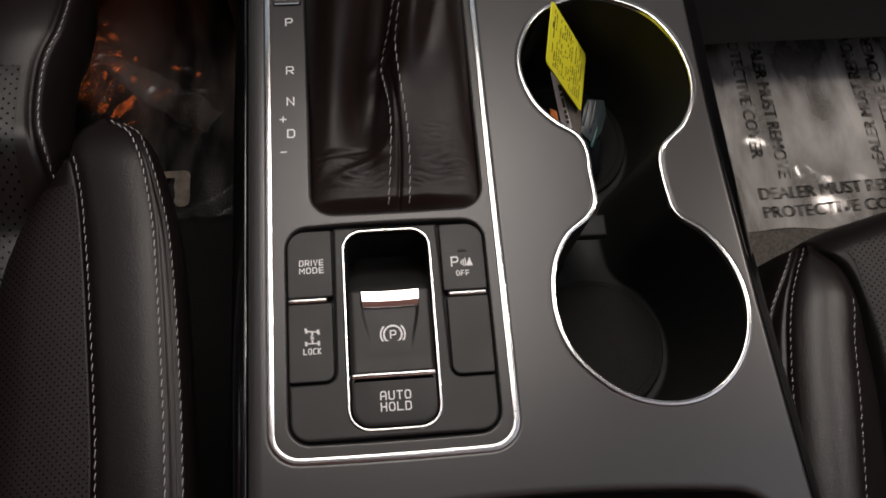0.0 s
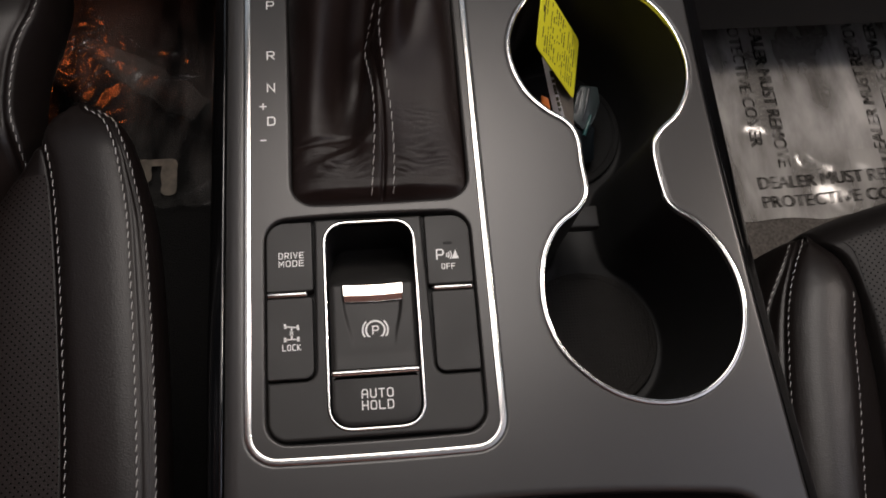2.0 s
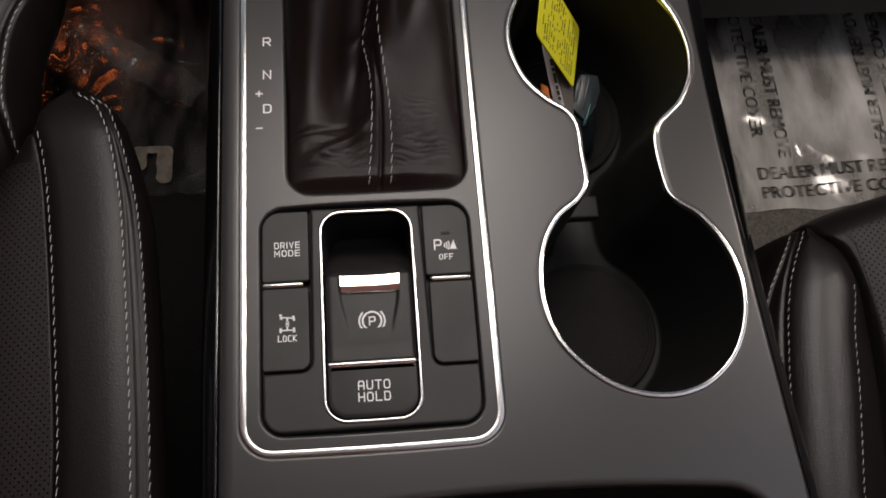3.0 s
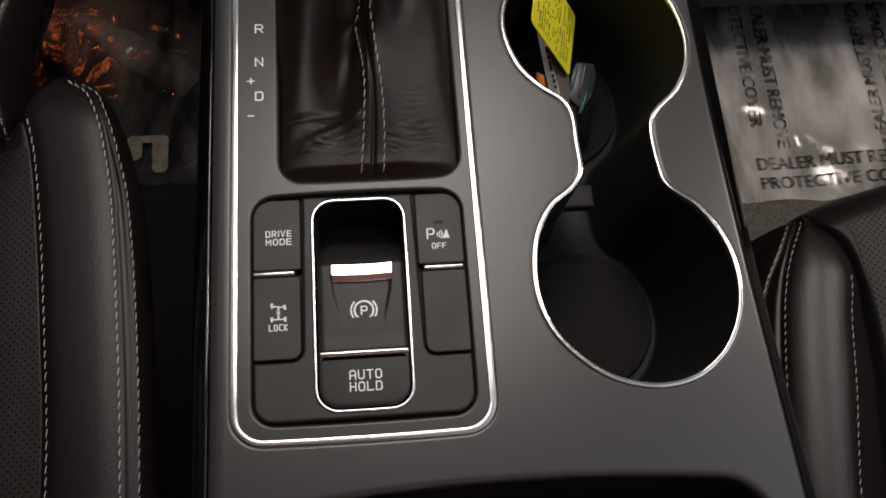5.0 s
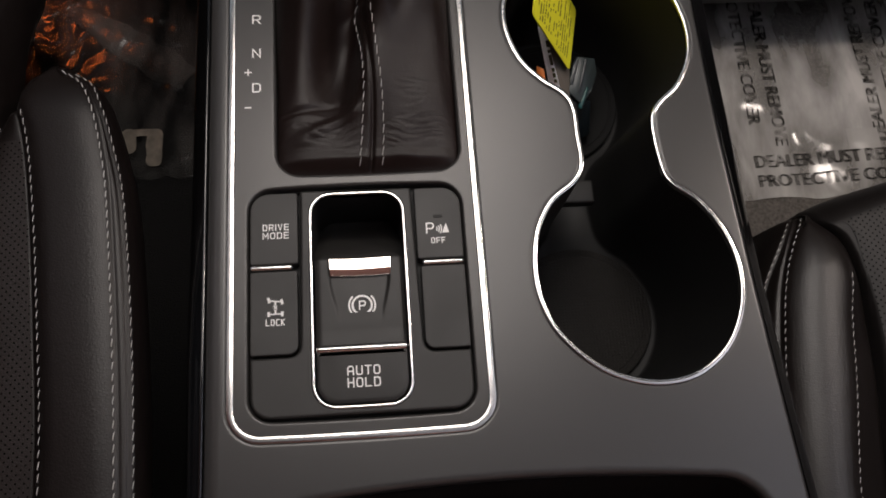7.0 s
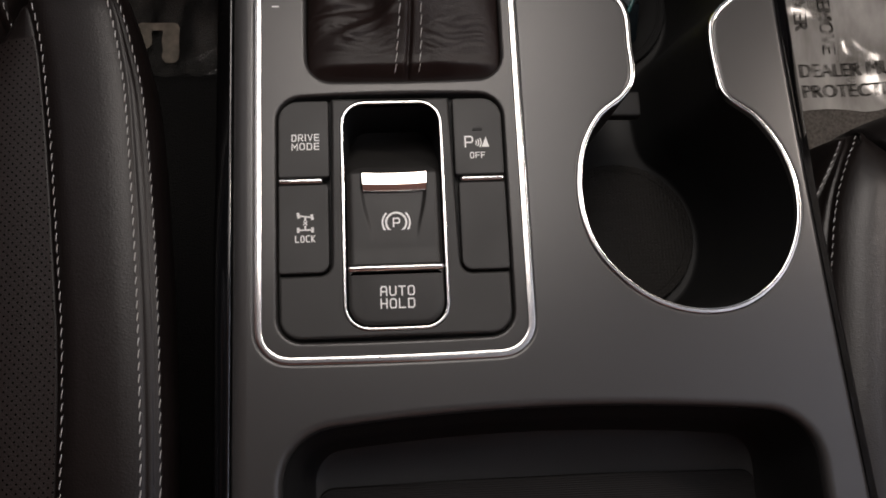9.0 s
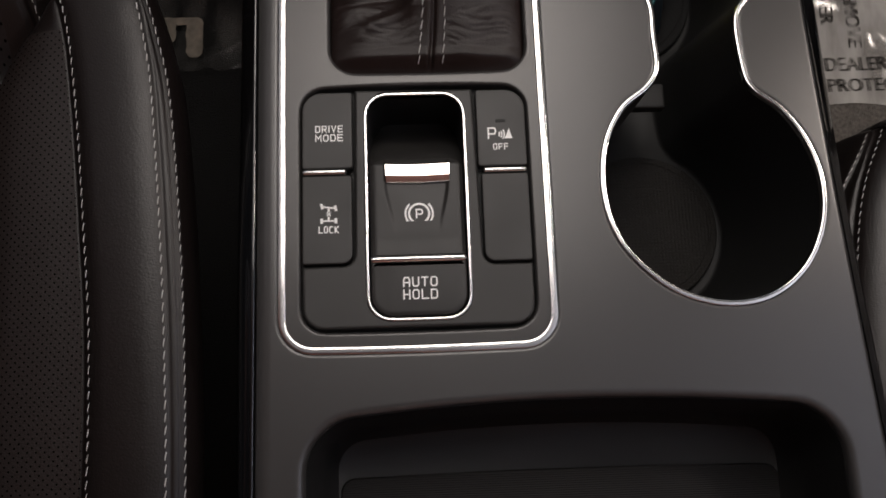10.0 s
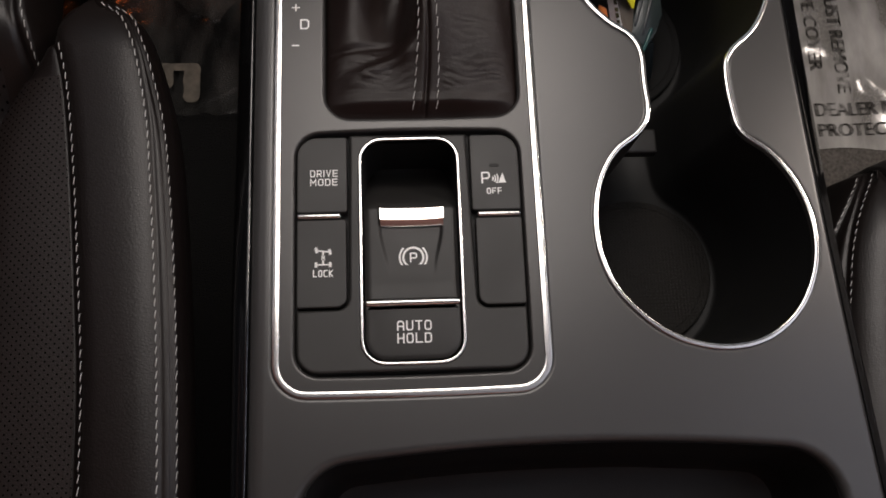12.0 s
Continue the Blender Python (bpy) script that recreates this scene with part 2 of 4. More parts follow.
    bm.to_mesh(mesh)
    bm.free()
    for poly in mesh.polygons:
        poly.use_smooth = smooth
    if smooth:
        mesh.set_sharp_from_angle(angle=radians(angle))
    mesh.materials.append(mat)
    ob = new(name, mesh)
    if parent is not None:
        ob.parent = parent
    if label:
        ob["label"] = label
    return ob


def part(name, bm, mat, parent, label="", angle=35):
    return link_mesh(name, bm, mat, parent, label, angle)


def thing(name, label, category, group="", kind=""):
    return tagged(new(name), label, category, group, kind)


def rrect(x0, x1, y0, y1, r, n=7, bow_top=0.0, bow_bottom=0.0, radii=None, straight=10):
    """A rounded rectangle, counter-clockwise from the lower right corner; radii: lower right, upper right, upper left, lower left."""
    rs = radii or (r, r, r, r)
    out = []
    spots = ((x1, y0, 1, -1, -90), (x1, y1, 1, 1, 0), (x0, y1, -1, 1, 90), (x0, y0, -1, -1, 180))
    corners = []
    for (x, y, sx, sy, a0), q in zip(spots, rs):
        cx, cy = x - sx * q, y - sy * q
        corners.append([(cx + q * math.cos(radians(a0 + 90 * i / n)), cy + q * math.sin(radians(a0 + 90 * i / n))) for i in range(n + 1)])
    for i, arc in enumerate(corners):
        out += arc
        a, b = arc[-1], corners[(i + 1) % 4][0]
        out += [(a[0] + (b[0] - a[0]) * k / straight, a[1] + (b[1] - a[1]) * k / straight) for k in range(1, straight)]
    mx, my, hw = (x0 + x1) / 2, (y0 + y1) / 2, (x1 - x0) / 2
    done = []
    for x, y in out:
        lift = 1 - ((x - mx) / hw) ** 2
        share = min(1, abs(y - my) / ((y1 - y0) / 2)) ** 2
        done.append((x, y + lift * share * (bow_top if y > my else -bow_bottom)))
    return done


def spline(points, per=6, closed=True):
    """Catmull-Rom through a few plan points."""
    n, out = len(points), []
    for i in range(n if closed else n - 1):
        p = [Vector(points[(i + k) % n] if closed else points[min(max(i + k, 0), n - 1)]) for k in (-1, 0, 1, 2)]
        for s in range(per):
            t = s / per
            out.append(tuple(0.5 * (2 * p[1] + (p[2] - p[0]) * t + (2 * p[0] - 5 * p[1] + 4 * p[2] - p[3]) * t * t + (3 * p[1] - p[0] - 3 * p[2] + p[3]) * t ** 3)))
    if not closed:
        out.append(tuple(points[-1]))
    return out


def offset(loop, d):
    """A closed plan loop moved outwards by d (inwards when negative); the loop runs counter-clockwise."""
    n, out = len(loop), []
    for i in range(n):
        a, b, c = loop[i - 1], loop[i], loop[(i + 1) % n]
        u, v = Vector((b[0] - a[0], b[1] - a[1])), Vector((c[0] - b[0], c[1] - b[1]))
        if u.length > 1e-9:
            u.normalize()
        if v.length > 1e-9:
            v.normalize()
        t = u + v
        if t.length < 1e-6:
            t = u
        t.normalize()
        stretch = 1 / max(0.5, t.dot(u) if u.length else 1)
        out.append((b[0] + t.y * d * stretch, b[1] - t.x * d * stretch))
    return out


def ring(bm, loop, z):
    if callable(z):
        return [bm.verts.new((x, y, z(x, y))) for x, y in loop]
    return [bm.verts.new((x, y, z)) for x, y in loop]


def bridge(bm, a, b, closed=True):
    n = len(a)
    for i in range(n if closed else n - 1):
        j = (i + 1) % n
        bm.faces.new((a[i], a[j], b[j], b[i]))


def stack(bm, loop, steps, cap=False, cap_first=False, around=False):
    """Loops of one outline at (offset, height) steps, joined; around closes the last to the first."""
    rings = [ring(bm, offset(loop, d) if d else loop, z) for d, z in steps]
    for a, b in zip(rings, rings[1:]):
        bridge(bm, a, b)
    if around:
        bridge(bm, rings[-1], rings[0])
    if cap:
        bm.faces.new(rings[-1])
    if cap_first:
        bm.faces.new(rings[0][::-1])
    return rings


def pad(loop, z0, z1, r, n=4, dome=0.0):
    """A cushion-edged slab on an outline."""
    bm = bmesh.new()
    steps = [(0, z0), (0, z1 - r)] + [(-r * (1 - math.cos(a)), z1 - r + r * math.sin(a)) for a in [math.pi / 2 * i / n for i in range(1, n + 1)]]
    steps.append((-r - 0.0003, z1))
    stack(bm, loop, steps, cap=True, cap_first=True)
    return bm


def plate(bm, outer, holes, z, rim=0.0007):
    """A flat sheet with holes and a narrow level rim along every border; returns the border vertices, outer first."""
    rings, edges = [], []
    for k, loop in enumerate((outer, *holes)):
        vs = ring(bm, offset(loop, -rim if k == 0 else rim), z)
        edges += [bm.edges.new((vs[i], vs[(i + 1) % len(vs)])) for i in range(len(vs))]
        rings.append((vs, loop))
    bmesh.ops.triangle_fill(bm, edges=edges, use_beauty=True, use_dissolve=False)
    out = []
    for vs, loop in rings:
        border = ring(bm, loop, z)
        bridge(bm, vs, border)
        out.append(border)
    return out


def skirt(bm, vs, loop, steps):
    """Carries a border on through more (offset, height) steps."""
    last = vs
    for d, z in steps:
        nxt = ring(bm, offset(loop, d), z)
        bridge(bm, last, nxt)
        last = nxt
    return last


def box(bm, x0, x1, y0, y1, z0, z1, bevel=0.0):
    m = Matrix.LocRotScale(((x0 + x1) / 2, (y0 + y1) / 2, (z0 + z1) / 2), None, (x1 - x0, y1 - y0, z1 - z0))
    made = bmesh.ops.create_cube(bm, size=1, matrix=m)
    if bevel:
        edges = list({e for v in made["verts"] for e in v.link_edges})
        bmesh.ops.bevel(bm, geom=edges, offset=bevel, segments=3, affect="EDGES", profile=0.5)


def loft(bm, sections, cap_ends=False):
    rows = [[bm.verts.new(p) for p in s] for s in sections]
    for a, b in zip(rows, rows[1:]):
        bridge(bm, a, b, closed=False)
    if cap_ends:
        for row in (rows[0], rows[-1]):
            bm.faces.new(row)
    return rows


def stitches(name, path, parent, pitch=0.0044, length=0.0030, width=0.00075, up=Vector((0, 0, 1)), rise=0.0003, slant=0.0003, label="pale grey contrast stitching"):
    """A run of single thread stitches along a line of points."""
    bm = bmesh.new()
    pts = [Vector(p) for p in path]
    lens = [0.0]
    for a, b in zip(pts, pts[1:]):
        lens.append(lens[-1] + (b - a).length)

    def at(s):
        k = max(i for i in range(len(lens)) if lens[i] <= s + 1e-12)
        k = min(k, len(pts) - 2)
        t = (s - lens[k]) / max(1e-9, lens[k + 1] - lens[k])
        return pts[k].lerp(pts[k + 1], t)

    s, count = pitch * 0.3, 0
    while s + length < lens[-1]:
        jitter = random.uniform(-0.0002, 0.0002)
        a, b = at(s), at(s + length + jitter)
        way = (b - a).normalized()
        side = way.cross(up).normalized()
        top = side.cross(way).normalized()
        a, b = a - side * slant, b + side * slant
        rows = []
        for f, w, h in ((0, 0.35, -0.6), (0.12, 0.9, 0.6), (0.5, 1.0, 1.0), (0.88, 0.9, 0.6), (1, 0.35, -0.6)):
            c = a.lerp(b, f) + top * (rise * h)
            hw = width / 2 * w
            rows.append([bm.verts.new(c + side * hw * math.cos(q) + top * hw * 0.8 * math.sin(q)) for q in (0.0, 1.05, 2.09, 3.14, 4.19, 5.24)])
        for p, q in zip(rows, rows[1:]):
            bridge(bm, p, q)
        s += pitch
        count += 1
    return part(name, bm, THREAD, parent, label)


def lettering(name, words, parent, cx, cy, z, width, height, mat, turn=0.0, label="", thick=0.00006, heavy=0.0):
    """Words in the built-in font, as a thin mesh, fitted into width x height round (cx, cy)."""
    curve = bpy.data.curves.new(name, "FONT")
    curve.body, curve.align_x, curve.align_y = words, "CENTER", "CENTER"
    curve.resolution_u = 3
    curve.space_line = 0.82
    carrier = bpy.data.objects.new(name, curve)
    scene.collection.objects.link(carrier)
    mesh = bpy.data.meshes.new_from_object(carrier.evaluated_get(bpy.context.evaluated_depsgraph_get()))
    bpy.data.objects.remove(carrier)
    bpy.data.curves.remove(curve)
    xs, ys = [v.co.x for v in mesh.vertices], [v.co.y for v in mesh.vertices]
    mx, my, wx, wy = (min(xs) + max(xs)) / 2, (min(ys) + max(ys)) / 2, max(xs) - min(xs), max(ys) - min(ys)
    m = Matrix.LocRotScale((cx, cy, z), Euler((0, 0, radians(turn))), (width / wx, height / max(wy, 1e-6), 1)) @ Matrix.Translation((-mx, -my, 0))
    mesh.transform(m)
    bm = bmesh.new()
    bm.from_mesh(mesh)
    bpy.data.meshes.remove(mesh)
    grown = bmesh.ops.extrude_face_region(bm, geom=bm.faces[:])
    bmesh.ops.translate(bm, verts=[v for v in grown["geom"] if isinstance(v, bmesh.types.BMVert)], vec=(0, 0, thick))
    if heavy:
        side = Vector((math.cos(radians(turn)), math.sin(radians(turn)), 0)) * heavy
        base = bm.faces[:] + bm.edges[:] + bm.verts[:]
        for k in (1, -1):
            twin = bmesh.ops.duplicate(bm, geom=base)
            bmesh.ops.translate(bm, verts=[v for v in twin["geom"] if isinstance(v, bmesh.types.BMVert)], vec=side * k + Vector((0, 0, 0.00004 * (k + 2))))
    ob = link_mesh(name, bm, mat, parent, label, smooth=False)
    return ob


GLYPHS = {
    "A": ((0, (0, 0), (0, 0.78), (0.22, 1), (0.78, 1), (1, 0.78), (1, 0)), (0, (0, 0.42), (1, 0.42))),
    "C": ((0, (1, 0), (0.2, 0), (0, 0.18), (0, 0.82), (0.2, 1), (1, 1)),),
    "D": ((1, (0, 0), (0.78, 0), (1, 0.2), (1, 0.8), (0.78, 1), (0, 1)),),
    "E": ((0, (1, 0), (0, 0), (0, 1), (1, 1)), (0, (0, 0.5), (0.92, 0.5))),
    "F": ((0, (0, 0), (0, 1), (1, 1)), (0, (0, 0.48), (0.9, 0.48))),
    "H": ((0, (0, 0), (0, 1)), (0, (1, 0), (1, 1)), (0, (0, 0.5), (1, 0.5))),
    "I": ((0, (0.5, 0), (0.5, 1)),),
    "K": ((0, (0, 0), (0, 1)), (0, (1, 1), (0.1, 0.5), (1, 0))),
    "L": ((0, (0, 1), (0, 0), (1, 0)),),
    "M": ((0, (0, 0), (0, 1), (0.5, 0.35), (1, 1), (1, 0)),),
    "N": ((0, (0, 0), (0, 1), (1, 0), (1, 1)),),
    "O": ((1, (0.2, 0), (0.8, 0), (1, 0.18), (1, 0.82), (0.8, 1), (0.2, 1), (0, 0.82), (0, 0.18)),),
    "P": ((0, (0, 0), (0, 1), (0.82, 1), (1, 0.84), (1, 0.58), (0.82, 0.42), (0, 0.42)),),
    "R": ((0, (0, 0), (0, 1), (0.82, 1), (1, 0.84), (1, 0.60), (0.82, 0.45), (0, 0.45)), (0, (0.5, 0.45), (1, 0))),
    "S": ((0, (0, 0), (0.82, 0), (1, 0.16), (1, 0.36), (0.82, 0.5), (0.18, 0.5), (0, 0.64), (0, 0.84), (0.18, 1), (1, 1)),),
    "T": ((0, (0, 1), (1, 1)), (0, (0.5, 0), (0.5, 1))),
    "U": ((0, (0, 1), (0, 0.18), (0.2, 0), (0.8, 0), (1, 0.18), (1, 1)),),
    "V": ((0, (0, 1), (0.5, 0), (1, 1)),),
}


def square_lettering(name, words, parent, cx, cy, z, width, height, mat, weight=0.155, gap=0.27, leading=0.24, label=""):
    """Squared capitals drawn with strokes of even width, fitted into width x height round (cx, cy)."""
    lines = words.split("\n")
    cap = height / (len(lines) + leading * (len(lines) - 1))
    pen = cap * weight
    bm = bmesh.new()
    for row, line in enumerate(lines):
        shares = [0.30 if ch == "I" else 1.12 if ch == "M" else 1.0 for ch in line]
        unit = width / (sum(shares) + gap * (len(line) - 1))
        x0, y0 = cx - width / 2, cy + height / 2 - cap - row * cap * (1 + leading)
        for ch, share in zip(line, shares):
            w, h = unit * share - pen, cap - pen
            for layer, (closed, *pts) in enumerate(GLYPHS[ch]):
                p = [Vector((x0 + pen / 2 + u * w, y0 + pen / 2 + v * h)) for u, v in pts]
                n, sides = len(p), []
                for i in range(n):
                    a = p[i - 1] if i or closed else None
                    c = p[(i + 1) % n] if i < n - 1 or closed else None
                    d1 = (p[i] - a).normalized() if a is not None else None
                    d2 = (c - p[i]).normalized() if c is not None else None
                    d = ((d1 or d2) + (d2 or d1)).normalized()
                    reach = pen / 2 / max(0.45, d.dot(d1 or d2))
                    ends = (pen / 2) * d * (0 if a is not None and c is not None else 1 if a is not None else -1)
                    side = Vector((-d.y, d.x)) * reach
                    sides.append((p[i] + ends + side, p[i] + ends - side))
                for i in range(n if closed else n - 1):
                    (a, b), (c, d) = sides[i], sides[(i + 1) % n]
                    bm.faces.new([bm.verts.new((q.x, q.y, z + 0.00006 + 0.00003 * layer + (0.00003 if not closed and i == n - 2 and n > 6 else 0))) for q in (a, b, d, c)])
            x0 += unit * (share + gap)
    return link_mesh(name, bm, mat, parent, label, smooth=False)


def bars(name, rects, z, mat, parent, thick=0.00006, label=""):
    """Flat printed strokes; each is x, y, length, width, angle."""
    bm = bmesh.new()
    for x, y, length, width, angle in rects:
        m = Matrix.LocRotScale((x, y, z), Euler((0, 0, radians(angle))), (length, width, thick))
        bmesh.ops.create_cube(bm, size=1, matrix=m)
    return link_mesh(name, bm, mat, parent, label, smooth=False)


def arc_band(bm, cx, cy, r0, r1, a0, a1, z, n=24):
    rows = []
    for i in range(n + 1):
        a = radians(a0 + (a1 - a0) * i / n)
        rows.append([bm.verts.new((cx + r * math.cos(a), cy + r * math.sin(a), z)) for r in (r0, r1)])
    for a, b in zip(rows, rows[1:]):
        bm.faces.new((a[0], a[1], b[1], b[0]))


def smooth_curve(xs, ys):
    """A smooth function through a few points (xs rising)."""
    xs, ys = list(xs), list(ys)
    n = len(xs)
    slope = [0.0] * n
    for i in range(n):
        a, b = max(i - 1, 0), min(i + 1, n - 1)
        slope[i] = (ys[b] - ys[a]) / (xs[b] - xs[a])

    def f(x):
        if x <= xs[0]:
            return ys[0]
        if x >= xs[-1]:
            return ys[-1]
        k = max(i for i in range(n) if xs[i] <= x)
        k = min(k, n - 2)
        h = xs[k + 1] - xs[k]
        t = (x - xs[k]) / h
        return (2 * t ** 3 - 3 * t * t + 1) * ys[k] + (t ** 3 - 2 * t * t + t) * h * slope[k] + (3 * t * t - 2 * t ** 3) * ys[k + 1] + (t ** 3 - t * t) * h * slope[k + 1]
    return f


def ramp(x, a, b):
    t = min(1, max(0, (x - a) / (b - a)))
    return t * t * (3 - 2 * t)

# ---- cabin shell ----
FLOOR = -0.305


def shell(name, boxes, mat, label, category):
    bm = bmesh.new()
    for b in boxes:
        box(bm, *b)
    return tagged(link_mesh(name, bm, mat), label, category, kind="structure")


bm = bmesh.new()
rows = []
for i in range(61):
    y = -1.05 + 1.65 * i / 60
    rows.append([(x, y, FLOOR - 0.004 + 0.003 * noise.noise((x * 9, y * 9, 0))) for x in [-0.72 + 1.54 * k / 60 for k in range(61)]])
loft(bm, rows)
grown = bmesh.ops.extrude_face_region(bm, geom=bm.faces[:])
bmesh.ops.translate(bm, verts=[v for v in grown["geom"] if isinstance(v, bmesh.types.BMVert)], vec=(0, 0, -0.03))
tagged(link_mesh("floor", bm, CARPET_SHADED), "cabin floor carpet, coloured near black for shade", "floor", kind="structure")
shell("ceiling", [(-0.74, -0.22, 0.12, 0.62, 0.80, 0.84), (0.38, 0.84, -0.12, 0.16, 0.80, 0.84), (-0.22, 0.38, -0.12, 0.10, 0.80, 0.84), (-0.22, 0.38, 0.52, 0.62, 0.80, 0.84), (0.02, 0.84, -1.06, -0.12, 0.80, 0.84)], LINER, "pale headliner with an open sunroof", "ceiling")
# Added dark block, out of view, so the console's right strip reflects less light.
shell("ceiling_darkener", [(0.38, 0.84, 0.16, 0.62, 0.80, 0.84)], TRIM, "unseen dark ceiling block added to darken console reflections", "ceiling")
# Unseen ceiling part; its umber colour dims and reddens reflections on the driver side.
shell("ceiling_rear", [(-0.22, 0.02, -1.06, -0.12, 0.80, 0.84), (-0.74, -0.22, -1.06, 0.12, 0.80, 0.84)], UMBER, "unseen rear ceiling, coloured umber to stand in for shade", "ceiling")
shell("wall_left", [(-0.78, -0.74, -1.06, 0.98, -0.36, 0.30), (-0.78, -0.74, -1.06, -0.45, 0.30, 0.84), (-0.78, -0.74, 0.62, 0.98, 0.30, 0.84), (-0.78, -0.74, -0.45, 0.62, 0.74, 0.84)], TRIM, "dark driver door with window opening", "door")
shell("wall_right", [(0.84, 0.88, -1.06, 0.98, -0.36, 0.30), (0.84, 0.88, -1.06, -0.45, 0.30, 0.84), (0.84, 0.88, 0.62, 0.98, 0.30, 0.84), (0.84, 0.88, -0.45, 0.62, 0.74, 0.84)], TRIM, "dark passenger door with window opening", "door")
shell("wall_rear", [(-0.78, 0.88, -1.10, -1.06, -0.36, 0.84)], RUST, "reddish brown rear of the cabin", "wall")
shell("wall_front", [(-0.74, 0.84, 0.60, 0.64, -0.36, 0.00)], TRIM, "dark front bulkhead under the dashboard", "wall")
bm = bmesh.new()
profile = [(0.98, 0.00), (0.60, -0.075), (0.40, -0.080), (0.368, -0.055), (0.375, 0.0), (0.420, 0.10), (0.455, 0.20), (0.475, 0.32), (0.58, 0.40), (0.98, 0.42)]
# Unseen passenger-side lip, lowered to cast a shadow edge on the floor film.
deep = [(0.98, 0.00), (0.60, -0.200), (0.34, -0.242), (0.300, -0.235), (0.318, -0.06)] + profile[5:]
sections = [[(x, y, z) for y, z in shape + shape[:1]] for x, shape in ((-0.74, profile), (-0.35, profile), (0.05, profile), (0.205, profile), (0.213, deep), (0.45, deep), (0.84, deep))]
loft(bm, sections, cap_ends=False)
tagged(link_mesh("dashboard", bm, TRIM, angle=60), "dark soft dashboard across the cabin front", "dashboard", kind="structure")

bm = bmesh.new()
box(bm, -0.115, 0.215, 0.338, 0.62, FLOOR - 0.01, 0.10, 0.012)
tagged(link_mesh("centre_stack", bm, TRIM), "dark lower dashboard between the footwells", "dashboard", kind="structure")

# ---- centre console ----
console = thing("centre_console", "satin grey centre console with gloss black sides", "console")

FRAME_OUT = rrect(-0.0558, 0.0538, -0.0553, 0.300, 0.0135, bow_bottom=0.0008, straight=16)
BOOT_HOLE = rrect(-0.0345, 0.0465, 0.0605, 0.290, 0.0105, bow_bottom=0.0006)
SWITCH_HOLE = rrect(-0.0468, 0.0455, -0.0468, 0.0530, 0.0095, bow_top=0.0012, bow_bottom=0.0006)
BEZEL = rrect(-0.0212, 0.0205, -0.0432, 0.0512, 0.0098, bow_bottom=0.0003)
CUPS = spline([
    (0.1010, 0.074), (0.1012, 0.0595), (0.0965, 0.0510), (0.0850, 0.0415), (0.0772, 0.0260), (0.0752, 0.0060), (0.0795, -0.0120),
    (0.0900, -0.0260), (0.1040, -0.0360), (0.1220, -0.0405), (0.1395, -0.0375), (0.1540, -0.0265), (0.1627, -0.0100),
    (0.1648, 0.0080), (0.1605, 0.0255), (0.1515, 0.0400), (0.1405, 0.0495), (0.1375, 0.0590), (0.1365, 0.0780), (0.1400, 0.0875),
    (0.1515, 0.0985), (0.1590, 0.1140), (0.1600, 0.1320), (0.1540, 0.1520), (0.1410, 0.1680), (0.1180, 0.1770), (0.0970, 0.1740),
    (0.0830, 0.1645), (0.0745, 0.1480), (0.0730, 0.1320), (0.0780, 0.1150), (0.0870, 0.1035), (0.0970, 0.0955), (0.1008, 0.0870)], per=9)
BIN = rrect(-0.0455, 0.1610, -0.300, -0.0820, 0.014, bow_top=0.0066, straight=16, radii=(0.02, 0.018, 0.018, 0.02))
BIN = [(x + 0.020 * max(0, -0.09 - y) * (1 if x > 0.1 else 0), y) for x, y in BIN]

LEFT_EDGE = -0.0642
RIGHT_SIDE = smooth_curve((-0.33, -0.20, -0.086, -0.012, 0.013, 0.095, 0.172, 0.33), (0.1955, 0.1840, 0.1758, 0.1711, 0.1698, 0.1662, 0.1654, 0.1646))
TOP = [(RIGHT_SIDE(y), y) for y in [-0.32 + 0.64 * i / 24 for i in range(25)]]
TOP += [(0.150, 0.332), (-0.050, 0.332)]
TOP += [(LEFT_EDGE, y) for y in [0.32 - 0.64 * i / 24 for i in range(25)]]

bm = bmesh.new()
inner = [(x - 0.0015, y) if x > 0.1 else (x + 0.0058, y) if x < 0 else (x, y - 0.003) for x, y in TOP]
rings = plate(bm, inner, [offset(FRAME_OUT, 0.0006), offset(CUPS, 0.0018), offset(BIN, 0.0030)], 0.0)
last = rings[0]
for f, z in ((0.25, -0.00006), (0.5, -0.00022), (0.75, -0.00050), (0.94, -0.00080), (1.0, -0.0014), (1.0, -0.010)):
    nxt = ring(bm, [(a[0] + (b[0] - a[0]) * f, a[1] + (b[1] - a[1]) * f) for a, b in zip(inner, TOP)], z)
    for v in nxt:
        if v.co.x < -0.05:
            v.co.z -= 0.0009 * f * f
    bridge(bm, last, nxt)
    last = nxt
skirt(bm, rings[1], FRAME_OUT, [(0.0, -0.0003), (-0.0002, -0.004)])
skirt(bm, rings[2], CUPS, [(0.0008, -0.0004), (0.0002, -0.0012), (0.0, -0.004)])
skirt(bm, rings[3], BIN, [(0.0020, -0.0002), (0.0011, -0.0007), (0.0005, -0.0015), (0.0001, -0.0026), (0.0, -0.0040), (0.0, -0.0052)])
part("top_panel", bm, SATIN, console, "satin grey painted top panel", angle=50)

bm = bmesh.new()
stack(bm, BIN, [(0.0020, -0.0050), (-0.0002, -0.0042), (-0.0004, -0.0050), (-0.0012, -0.012), (-0.0030, -0.030), (-0.0050, -0.044), (-0.0085, -0.0500), (-0.0120, -0.0515)], cap=True)
bin_well = part("bin_well", bm, DARK, console, "deep black storage bin")
bm = bmesh.new()
